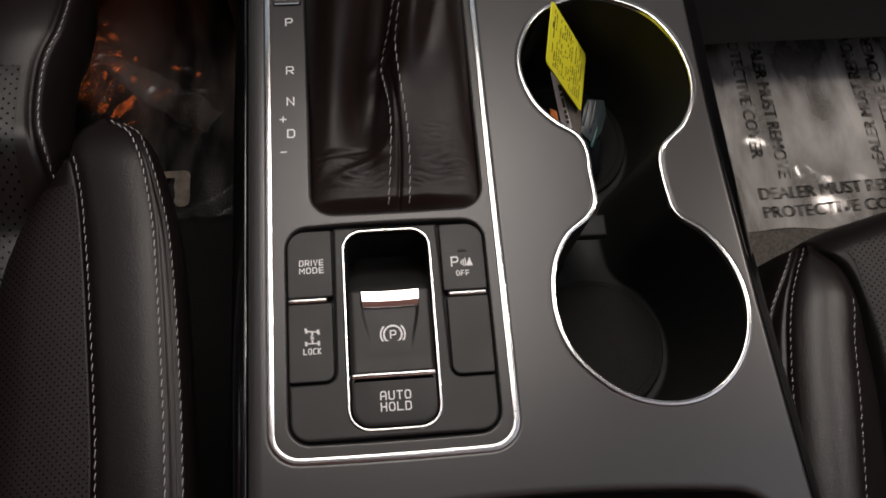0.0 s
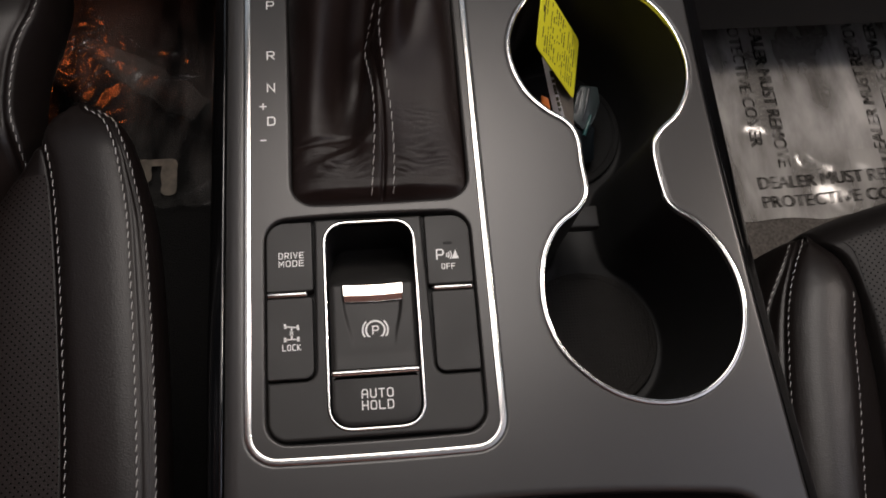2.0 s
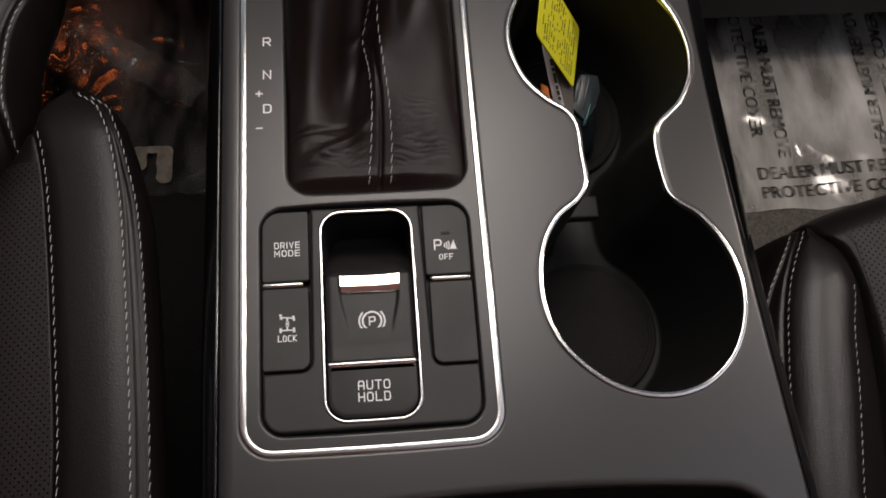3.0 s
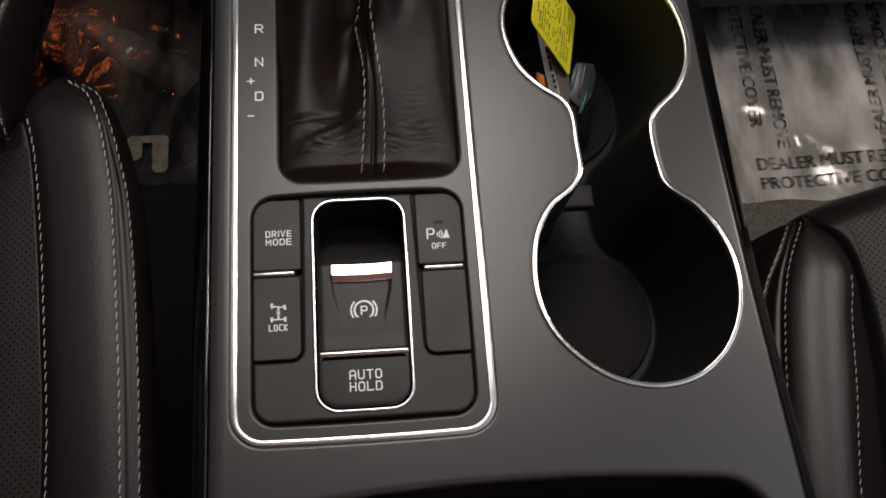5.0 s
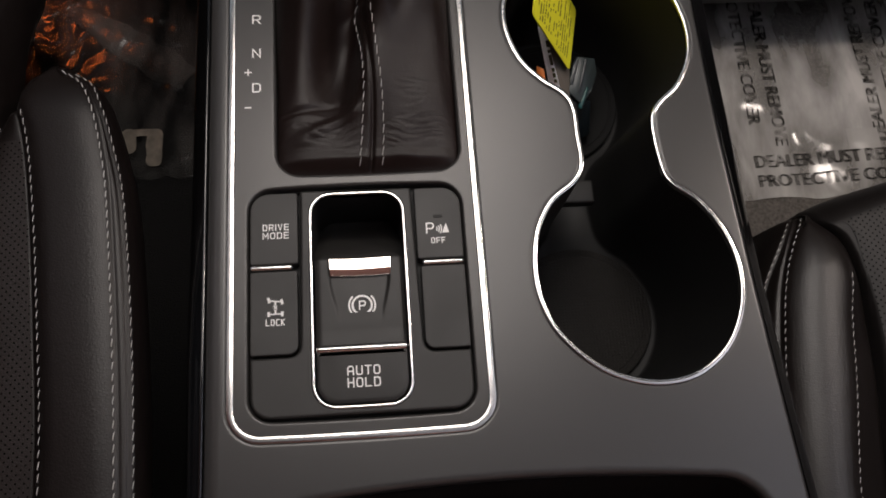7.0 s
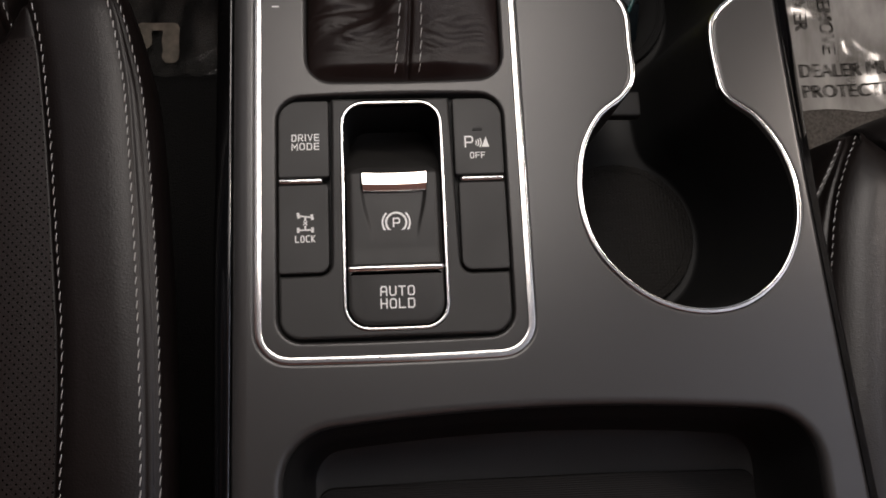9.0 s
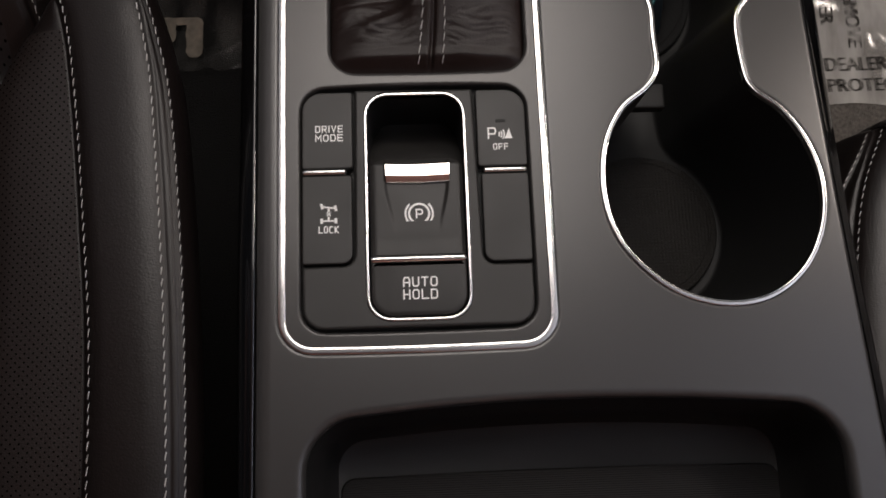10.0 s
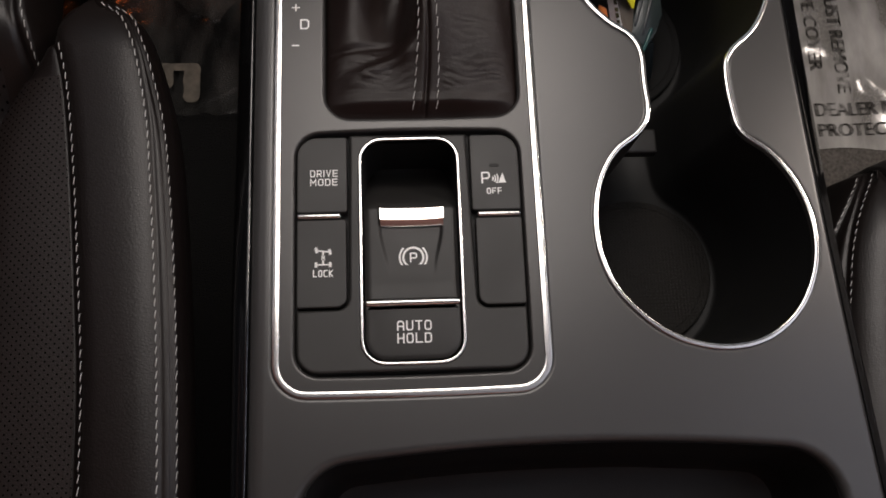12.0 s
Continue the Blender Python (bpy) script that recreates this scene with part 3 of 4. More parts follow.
stack(bm, rrect(-0.0360, 0.1530, -0.285, -0.1040, 0.006, bow_top=0.0012), [(0.0, -0.0514), (0.0, -0.0500), (-0.0006, -0.0494)], cap=True)
part("bin_mat", bm, BIN_MAT, bin_well, "ribbed black rubber mat")

for side in (-1, 1):
    edge = [(LEFT_EDGE, -0.33 + 0.66 * i / 30) for i in range(31)] if side < 0 else sorted([p for p in TOP if p[0] > 0.16], key=lambda p: p[1])
    sections = []
    for x, y in edge:
        swell = 0.0015 * math.sin((y + 0.1) * 9)
        flat = ramp(y, 0.06, -0.02)
        flare = ramp(y, 0.14, 0.05)
        out = [(0.0004, -0.004), (0.0004, -0.0016), (0.0005, -0.0010), (0.0008, -0.0006), (0.0013, -0.0004), (0.0019, -0.0006), (0.0025 + 0.0015 * flat, -0.0012), (0.0034 + 0.0024 * flat, -0.0026 + 0.0010 * flat), (0.0052 + 0.0018 * flat + swell, -0.0046 + 0.0010 * flat), (0.0072 + 0.0006 * flat + swell, -0.0095), (0.0085 + swell, -0.018), (0.0090, -0.045), (0.0080 + 0.012 * flare, -0.10), (0.004 + 0.040 * flare, -0.20), (0.003 + 0.052 * flare, FLOOR - 0.01)]
        if side > 0:
            more = 0.0010 + 0.0018 * ramp(y, 0.0, 0.10)
            out = [(0.0003, -0.006), (0.0003, -0.0014), (0.0004, -0.0010), (0.0006, -0.0008), (0.0008, -0.0009), (0.0012, -0.0015), (0.0032, -0.0036), (0.0056 + more, -0.0070), (0.0078 + more, -0.0112), (0.0098 + more, -0.020), (0.0125 + more, -0.045), (0.0125, -0.10), (0.0105, -0.20), (0.0105, FLOOR - 0.01)]
        sections.append([(x + side * d, y, z - (0.0009 if side < 0 and z > -0.01 else 0)) for d, z in out])
    bm = bmesh.new()
    loft(bm, sections)
    part("side_trim", bm, GLOSS, console, "gloss black side trim", angle=60)

# gear panel inside its frame
bm = bmesh.new()
PANEL_OUT = offset(FRAME_OUT, -0.0022)
rings = plate(bm, PANEL_OUT, [offset(BOOT_HOLE, 0.0012), offset(SWITCH_HOLE, 0.0009)], -0.0006)
skirt(bm, rings[0], PANEL_OUT, [(0.0006, -0.0012), (0.0008, -0.004)])
skirt(bm, rings[1], BOOT_HOLE, [(0.0004, -0.0010), (0.0, -0.0022), (0.0, -0.010)])
skirt(bm, rings[2], SWITCH_HOLE, [(0.0005, -0.0009), (0.0, -0.0020), (0.0, -0.008)])
gear_panel = part("gear_panel", bm, PANEL, console, "satin dark grey gear selector panel", angle=50)


def trim_ring(name, loop, width, height, base, label, parent=console, n=8):
    """A bright strip with a crowned section, standing on a line."""
    bm = bmesh.new()
    steps = [(0.0, base - 0.003)] + [(-width / 2 + width / 2 * math.cos(a), base + height * math.sin(a) ** 0.27) for a in [math.pi * i / n for i in range(n + 1)]] + [(-width, base - 0.003)]
    stack(bm, loop, steps, around=True)
    return part(name, bm, CHROME, parent, label, angle=70)


trim_ring("frame_trim", offset(FRAME_OUT, -0.0001), 0.0031, 0.0007, -0.0004, "bright satin chrome frame strip")
trim_ring("cup_trim", offset(CUPS, 0.0013), 0.0024, 0.0012, -0.0003, "bright satin chrome cup holder rim")

# cup wells
bm = bmesh.new()
well = offset(CUPS, -0.0012)
rings = []
for d, z, lean in ((0.0, -0.002, 0), (-0.0004, -0.010, 0.1), (-0.0015, -0.030, 0.35), (-0.003, -0.055, 0.7), (-0.0045, -0.083, 1), (-0.0065, -0.085, 1)):
    rings.append(ring(bm, [(x - 0.007 * lean, y + 0.003 * lean) for x, y in offset(well, d)], z))
for a, b in zip(rings, rings[1:]):
    bridge(bm, a, b)
bm.faces.new(rings[-1])
cup_well = part("cup_well", bm, DARK, console, "matte black cup holder well", angle=60)
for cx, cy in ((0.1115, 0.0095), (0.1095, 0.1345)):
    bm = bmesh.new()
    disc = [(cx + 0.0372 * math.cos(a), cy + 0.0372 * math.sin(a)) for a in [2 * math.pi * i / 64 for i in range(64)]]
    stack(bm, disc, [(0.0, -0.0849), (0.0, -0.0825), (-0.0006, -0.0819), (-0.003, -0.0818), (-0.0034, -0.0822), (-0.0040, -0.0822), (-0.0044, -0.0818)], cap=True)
    # the front mat takes the darker colour in place of shade
    part("cup_mat", bm, CUP_MAT if cy < 0.1 else CUP_SHADED, cup_well, "dimpled black rubber cup mat")
bm = bmesh.new()
box(bm, 0.0990, 0.1170, 0.0585, 0.0705, -0.051, -0.044, 0.0012)
part("cup_grip", bm, SOFT, cup_well, "grey rubber cup grip")

# shift position letters
for words, y in (("P", 0.1690), ("R", 0.1400), ("N", 0.1220), ("D", 0.1040)):
    square_lettering("gear_letter", words, gear_panel, -0.0432, y, -0.00055, 0.0039, 0.0048, PRINT, weight=0.135, label="white printed gear letter")
bars("plus_sign", [(-0.0470, 0.1120, 0.0034, 0.0006, 0), (-0.0470, 0.1120, 0.0034, 0.0006, 90)], -0.00052, PRINT, gear_panel)
bars("minus_sign", [(-0.0470, 0.0940, 0.0030, 0.0006, 0)], -0.00052, PRINT, gear_panel)
release_cover = part("release_cover", pad(rrect(-0.0512, -0.0368, 0.1795, 0.1920, 0.0012), -0.003, 0.0006, 0.0006), SOFT, console, "small shift lock release cover")
lettering("cover_lettering", "RELEASE", release_cover, -0.0440, 0.1830, 0.00062, 0.0110, 0.0019, PRINT)
bars("cover_edge", [(-0.0440, 0.1797, 0.0125, 0.0007, 0)], 0.0003, CHROME, release_cover, thick=0.0006)

# ---- switch panel ----
switches = thing("switch_panel", "black soft-touch switch panel with chrome parking brake bezel", "switch panel")
XL, XR = -0.0463, 0.0450


def arc(cx, cy, r, a0, a1, n=6):
    return [(cx + r * math.cos(radians(a0 + (a1 - a0) * i / n)), cy + r * math.sin(radians(a0 + (a1 - a0) * i / n))) for i in range(n + 1)]


def run(a, b, n=6):
    return [(a[0] + (b[0] - a[0]) * i / n, a[1] + (b[1] - a[1]) * i / n) for i in range(1, n)]


# one plate runs up the middle and across the foot, the buttons fill its shoulders
SPINE = arc(XR - 0.0085, -0.0376, 0.0085, -90, 0) + [(XR, -0.0214)]
SPINE += [(0.0302, -0.0214)] + arc(0.0302, -0.0166, 0.0048, 270, 180)[1:]
SPINE += run((0.0254, -0.0166), (0.0236, 0.0524), 14) + [(0.0236, 0.0524)] + run((0.0236, 0.0524), (-0.0248, 0.0528), 10) + [(-0.0248, 0.0528)] + run((-0.0248, 0.0528), (-0.0256, -0.0160), 14)
SPINE += arc(-0.0304, -0.0160, 0.0048, 0, -90) + [(XL, -0.0208)]
SPINE += arc(XL + 0.0085, -0.0376, 0.0085, 180, 270) + run((XL + 0.0085, -0.0461), (XR - 0.0085, -0.0461), 12)
bm = bmesh.new()
rings = plate(bm, offset(SPINE, -0.0013), [offset(BEZEL, 0.0002)], -0.0010, rim=0.0003)
skirt(bm, rings[0], SPINE, [(-0.0008, -0.0011), (-0.0004, -0.0014), (-0.0001, -0.0020), (0.0, -0.0028), (0.0, -0.006)])
skirt(bm, rings[1], BEZEL, [(0.0, -0.006)])
part("base_plate", bm, SOFT, switches, "black soft-touch base plate", angle=60)
bm = bmesh.new()
stack(bm, SWITCH_HOLE, [(0.0002, -0.0075), (0.0002, -0.0060), (-0.001, -0.0060)], cap=False)
rings = plate(bm, offset(SWITCH_HOLE, -0.001), [offset(BEZEL, -0.0001)], -0.0060)
part("backing", bm, DARK, switches, "black backing behind the switches")


def key_cap(loop, top=-0.0008, r=0.0006):
    return part("button", pad(loop, -0.0060, top, r), SOFT, switches, "black soft-touch push button")


B1 = rrect(XL, -0.0258, 0.0192, 0.0518, 0.0008, radii=(0.0012, 0.0012, 0.0082, 0.0012))
B2 = rrect(XL, -0.0263, -0.0200, 0.0163, 0.0008, radii=(0.0042, 0.0012, 0.0012, 0.0012))
B3 = rrect(0.0249, XR, 0.0187, 0.0516, 0.0008, radii=(0.0012, 0.0082, 0.0012, 0.0012))
B4 = rrect(0.0260, XR, -0.0206, 0.0157, 0.0008, radii=(0.0012, 0.0012, 0.0012, 0.0042))
mode_button, lock_button, sensor_button = [key_cap(loop) for loop in (B1, B2, B3)]
key_cap(B4)


def bright_bar(x0, x1, y0, y1, z0, z1, r):
    bm = bmesh.new()
    loop = rrect(x0, x1, y0, y1, r)
    steps = [(0, z0), (0, z1 - r * 0.9), (-r * 0.10, z1 - r * 0.55), (-r * 0.30, z1 - r * 0.26), (-r * 0.60, z1 - r * 0.07), (-r * 0.95, z1)]
    stack(bm, loop, steps, cap=True, cap_first=True)
    return part("bright_bar", bm, CHROME, switches, "slim bright chrome bar", angle=60)


bright_bar(-0.0462, -0.0282, 0.0165, 0.0187, -0.003, 0.0005, 0.00098)
bright_bar(0.0268, 0.0446, 0.0159, 0.0180, -0.003, 0.0005, 0.00095)
trim_ring("bezel", BEZEL, 0.0013, 0.0007, -0.0012, "thin bright chrome bezel", switches)

# parking brake lever in its recess
WELL = offset(BEZEL, -0.0013)
bm = bmesh.new()
stack(bm, WELL, [(0.0, -0.0012), (0.0, -0.010), (-0.0010, -0.034)], cap=True)
part("brake_recess", bm, DARK, switches, "deep black recess")
bm = bmesh.new()
loft(bm, [[(x, y, -0.0040 - 0.0290 * ramp(y, 0.0195, 0.0470) - 0.004 * (abs(x + 0.0003) / 0.0195) ** 6) for x in [-0.0197 + 0.0388 * k / 24 for k in range(25)]] for y in [0.0205 + 0.0285 * i / 24 for i in range(25)]])
part("recess_ramp", bm, SOFT, switches, "black ramp behind the lever", angle=180)


def lever_height(x, y):
    mid = (x + 0.0003)
    half = 0.0092 + 0.0034 * ramp(y, -0.008, 0.014)
    inside = ramp(half + 0.0007 - abs(mid), 0.0, 0.0014)
    deep = ramp(y, -0.0110, -0.0040) * inside
    roll = 0.0020 * ramp(y, 0.0200, 0.0236) ** 1.5
    side = 0.0012 * ramp(abs(mid), 0.0155, 0.0192) ** 2
    return -0.0020 - 0.0006 * ramp(y, -0.0168, -0.010) - 0.0013 * deep * ramp(y, -0.011, 0.012) - roll - side


bm = bmesh.new()
rows = []
for i in range(73):
    y = -0.0168 + 0.0400 * i / 72
    taper = 0.0036 * max(0, (y - 0.0190) / 0.0042) ** 2.2 if y > 0.019 else 0
    x0, x1 = -0.0192 + taper, 0.0186 - taper
    row = [(x0, y, -0.014)] + [(x0 + (x1 - x0) * k / 70, y, lever_height(x0 + (x1 - x0) * k / 70, y)) for k in range(71)] + [(x1, y, -0.014)]
    rows.append(row)
rows.append([(p[0], 0.0238, -0.014) for p in rows[-1]])
rows.insert(0, [(p[0], -0.0168, -0.014) for p in rows[0]])
loft(bm, rows)
lever = part("brake_lever", bm, SOFT, switches, "black scooped parking brake lever", angle=50)
bm = bmesh.new()
prof = [(0.0217, -0.0036), (0.0211, -0.0014), (0.0204, -0.0007), (0.0157, -0.0002), (0.0153, -0.0005), (0.0134, -0.0029), (0.0132, -0.0045)]
n = 16
sections = []
for i in range(n + 1):
    f = i / n
    x = -0.0129 + 0.0262 * f
    sag = 0.0004 * (1 - (2 * f - 1) ** 2)
    sections.append([(x * (1 - 0.03 * (0.0222 - y) / 0.0088), y - sag, z) for y, z in prof])
loft(bm, sections, cap_ends=True)
part("lever_tip", bm, CHROME, lever, "bright chrome lever tip", angle=30)
bm = bmesh.new()
AUTO_LOOP = rrect(-0.0194, 0.0187, -0.0415, -0.0192, 0.001, radii=(0.0085, 0.0008, 0.0008, 0.0085))
steps = [(0, -0.008), (0, -0.0022), (-0.0003, -0.0016), (-0.0008, -0.0012), (-0.0022, -0.0010)]
stack(bm, AUTO_LOOP, steps, cap=True, cap_first=True)
auto_button = part("auto_hold_button", bm, SOFT, switches, "black rounded push button")
bright_bar(-0.0196, 0.0190, -0.0201, -0.0172, -0.006, -0.0002, 0.0014)

# printing on the switches
ZP = -0.00078
square_lettering("drive_mode_lettering", "DRIVE\nMODE", mode_button, -0.0352, 0.0341, ZP, 0.0112, 0.0068, PRINT)
square_lettering("lock_lettering", "LOCK", lock_button, -0.0357, -0.0061, ZP, 0.0080, 0.0029, PRINT)
square_lettering("auto_hold_lettering", "AUTO\nHOLD", auto_button, 0.0000, -0.0305, -0.00098, 0.0136, 0.0090, PRINT, weight=0.14)
square_lettering("off_lettering", "OFF", sensor_button, 0.0344, 0.0268, ZP, 0.0062, 0.0027, PRINT)
square_lettering("p_lettering", "P", sensor_button, 0.0311, 0.0326, ZP, 0.0036, 0.0050, PRINT, weight=0.13)
bm = bmesh.new()
for r in (0.0014, 0.0024, 0.0034):
    arc_band(bm, 0.0325, 0.0322, r, r + 0.0005, -36, 30, ZP + 0.00005, 8)
v = [bm.verts.new((x, y, ZP + 0.00005)) for x, y in ((0.0362, 0.0302), (0.0394, 0.0302), (0.0381, 0.0346))]
bm.faces.new(v)
part("sensor_symbol", bm, PRINT, sensor_button)
part("indicator_lamp", pad(rrect(0.0328, 0.0369, 0.0372, 0.0386, 0.0006), -0.002, -0.0006, 0.0002), DARK, sensor_button, "small dark indicator window")
cx, cy = -0.0356, 0.0002
rects = [(cx, cy + 0.0028, 0.0052, 0.0006, -8), (cx, cy - 0.0027, 0.0056, 0.0006, 0), (cx, cy + 0.0019, 0.0008, 0.0018, 0), (cx, cy - 0.0018, 0.0008, 0.0018, 0),
         (cx, cy + 0.0001, 0.0021, 0.0005, 45), (cx, cy + 0.0001, 0.0021, 0.0005, -45)]
for sx in (-1, 1):
    rects += [(cx + sx * 0.0027, cy + 0.0029 - sx * 0.0004, 0.0011, 0.0023, 12), (cx + sx * 0.0028, cy - 0.0027, 0.0011, 0.0021, 0)]
bars("axle_symbol", rects, ZP + 0.00003, PRINT, lock_button)
bm = bmesh.new()
bx, by = 0.0004, 0.0001
zb = lever_height(bx, by) + 0.00025
arc_band(bm, bx, by, 0.0036, 0.0045, 0, 360, zb, 40)
for a in (0, 180):
    arc_band(bm, bx, by, 0.0051, 0.0059, a - 46, a + 46, zb, 14)
part("brake_symbol", bm, PRINT, lever)
square_lettering("brake_lettering", "P", lever, bx + 0.0001, by, zb, 0.0030, 0.0040, PRINT)

# ---- gear selector boot ----
boot = thing("gear_lever_boot", "dark creased leather gear lever boot with pale stitching", "gear boot")
BX0, BX1, BY0, BY1 = -0.0344, 0.0464, 0.0606, 0.2300
SEAM_L = smooth_curve((0.060, 0.085, 0.100, 0.114, 0.127, 0.138, 0.150, 0.170, 0.23), (0.0018, 0.0044, 0.0054, 0.0050, 0.0036, 0.0026, 0.0075, 0.0130, 0.020))
SEAM_R = smooth_curve((0.060, 0.080, 0.100, 0.118, 0.138, 0.152, 0.170, 0.23), (0.0118, 0.0133, 0.0130, 0.0112, 0.0098, 0.0122, 0.0175, 0.024))


def boot_height(x, y):
    xn = (x - 0.006) / 0.0400
    # round off the corners of the opening
    side = max(0.0, 1 - abs(xn / 1.012) ** 9)
    near = ramp(y, BY0 - 0.003, BY0 + 0.0064)
    lift = 0.0055 * near + 0.36 * max(0, y - 0.070) + 1.0 * max(0, y - 0.115) ** 1.5
    arch = 1 - 0.55 * abs(xn) ** 2.2
    z = -0.004 + (lift * arch + 0.001) * side ** 0.6 * near
    rise = ramp(y, 0.078, 0.115)
    # hanging folds that gather towards the lever
    u = x + 0.0060 - 0.16 * (y - 0.10)
    z -= 0.0280 * ramp(y, 0.068, 0.128) * math.exp(-abs(u / (0.0150 if u < 0 else 0.0085)) ** 2.2)
    z -= 0.0030 * rise * math.exp(-((x + 0.0300 - 0.10 * (y - 0.10)) / 0.0060) ** 2)
    z -= 0.0030 * rise * math.exp(-((x - 0.0290 - 0.10 * (y - 0.12)) / 0.0110) ** 2)
    z += 0.0035 * ramp(y, 0.122, 0.150) * math.exp(-((x - 0.0200 - 0.22 * (y - 0.15)) / 0.0042) ** 2)
    z -= 0.0040 * ramp(y, 0.118, 0.150) * math.exp(-((x - 0.0280 - 0.25 * (y - 0.15)) / 0.0042) ** 2)
    z -= 0.0025 * math.exp(-((y - 0.1405 - 0.6 * (x - 0.004)) / 0.0030) ** 2 - ((x - 0.006) / 0.009) ** 2)
    # soft lumps and small creases near the sewn edge
    z += 0.0014 * near * noise.noise((x * 70, y * 45, 3.1)) * side
    wob = 0.004 * noise.noise((x * 60, y * 60, 1.3))
    crease = 1 - abs(noise.noise((x * 75, (y + wob + 0.12 * abs(x - 0.008)) * 520, 7.7))) * 2.2
    band = math.exp(-((y - 0.076 - 0.10 * abs(x - 0.008)) / 0.008) ** 2) * ramp(abs(x - 0.008), 0.003, 0.010) + 0.9 * math.exp(-((y - 0.098) / 0.006) ** 2 - ((x - 0.029) / 0.012) ** 2) + 0.8 * math.exp(-((y - 0.086) / 0.007) ** 2 - ((x + 0.014) / 0.014) ** 2)
    z -= 0.00036 * band * max(0, crease) ** 2 * side * near
    z -= 0.0012 * math.exp(-((y - 0.0905 - 0.15 * (x + 0.02)) / 0.0018) ** 2) * ramp(x, -0.036, -0.028) * ramp(x, 0.0, -0.018)
    z += 0.0020 * math.exp(-((y - 0.079 - 0.46 * (x + 0.0175)) / 0.0034) ** 2) * ramp(x, -0.030, -0.015) * ramp(x, 0.006, -0.001)
    # the sewn seam down the middle
    left, right = SEAM_L(y), SEAM_R(y)
    mid = (left + right) / 2
    z -= 0.0017 * math.exp(-((x - mid) / 0.0009) ** 2) * near
    z += 0.0005 * near * math.exp(-((x - mid) / 0.0040) ** 4)
    return z


bm = bmesh.new()
rows = []
NX, NY = 150, 230
for i in range(NY + 1):
    y = BY0 + (BY1 - BY0) * (i / NY) ** 1.25
    corner = 0.0
    d = y - BY0
    if d < 0.010:
        corner = 0.010 - math.sqrt(max(0, 0.010 ** 2 - (0.010 - d) ** 2))
    x0, x1 = BX0 + corner, BX1 - corner
    rows.append([(x, y, boot_height(x, y)) for x in [x0 + (x1 - x0) * k / NX for k in range(NX + 1)]])
loft(bm, rows)
gaiter = part("leather_gaiter", bm, BOOT, boot, "dark brown-black creased leather", angle=180)
for seam, far in ((SEAM_L, 0.1620), (SEAM_R, 0.1620)):
    path = [(seam(y), y, boot_height(seam(y), y) + 0.0002) for y in [0.0622 + (far - 0.0622) * i / 120 for i in range(121)]]
    stitches("stitching", path, gaiter, pitch=0.0050, length=0.0041, width=0.00032)
bm = bmesh.new()
stack(bm, offset(BOOT_HOLE, -0.0001), [(0.0, -0.003), (-0.002, -0.010), (-0.004, -0.012)], cap=True)
part("gaiter_frame", bm, DARK, boot, "black plastic retaining frame")

# ---- key and tag in the front cup holder ----
key = thing("key_tag", "yellow stock tag and key standing in the cup holder", "key tag")
T, L, B = Vector((0.0917, 0.1680, 0.0110)), Vector((0.0864, 0.1373, 0.0010)), Vector((0.1137, 0.1362, -0.050))
ux, uy = (B - L), (T - L)
nn = ux.cross(uy).normalized()


def card(name, mat, u0, u1, v0, v1, lift, thick, label, r=0.06, parent=None):
    bm = bmesh.new()
    loop = rrect(u0, u1, v0, v1, r * min(u1 - u0, v1 - v0), straight=4)
    a = [bm.verts.new(L + ux * u + uy * v + nn * lift) for u, v in loop]
    b = [bm.verts.new(L + ux * u + uy * v + nn * (lift + thick)) for u, v in loop]
    bridge(bm, a, b)
    bm.faces.new(b)
    bm.faces.new(a[::-1])
    return part(name, bm, mat, parent or key, label, angle=30)


paper_tag = card("paper_tag", YELLOW, 0.0, 1.0, 0.0, 1.0, 0.0, 0.0006, "bright yellow paper tag")
for k in range(15):
    u = 0.09 + 0.056 * k
    v = 0.06 + 0.05 * random.random()
    while v < 0.90:
        run_on = random.choice((0.03, 0.05, 0.09, 0.16) if k < 11 else (0.16, 0.26, 0.30))
        if random.random() < 0.74:
            card("tag_line", INK, u, u + random.choice((0.009, 0.012, 0.017)), v, min(v + run_on, 0.94), 0.0007, 0.0001, "", 0.1, paper_tag)
        v += run_on + random.choice((0.02, 0.04, 0.08))
card("punch_hole", INK, 0.06, 0.10, 0.62, 0.72, 0.0007, 0.0001, "dark punched hole", 0.45, paper_tag)


def slab(name, corners, thick, mat, label, curved=False, parent=None):
    """A flat plastic or paper piece on a few corners."""
    bm = bmesh.new()
    c = [Vector(p) for p in (spline(corners, per=5) if curved else corners)]
    n = (c[1] - c[0]).cross(c[2] - c[0]).normalized()
    if n.z < 0:
        n = -n
    a = [bm.verts.new(p) for p in c]
    b = [bm.verts.new(p + n * thick) for p in c]
    bridge(bm, a, b)
    bm.faces.new(b)
    bm.faces.new(a[::-1])
    bmesh.ops.bevel(bm, geom=bm.edges[:], offset=thick * 0.35, segments=2, affect="EDGES", profile=0.5)
    return part(name, bm, mat, parent or key, label, angle=40)


slab("card_back", ((0.0985, 0.1500, -0.0310), (0.1150, 0.1400, -0.0540), (0.1140, 0.1220, -0.0590), (0.1090, 0.1258, -0.0565)), 0.0006, CARD_BACK, "grey-brown card behind the tag")
paper_strip = slab("paper_strip", ((0.0952, 0.1505, -0.0290), (0.0990, 0.1500, -0.0298), (0.1098, 0.1252, -0.0556), (0.1034, 0.1290, -0.0550)), 0.0006, PAPER, "pale printed paper strip")
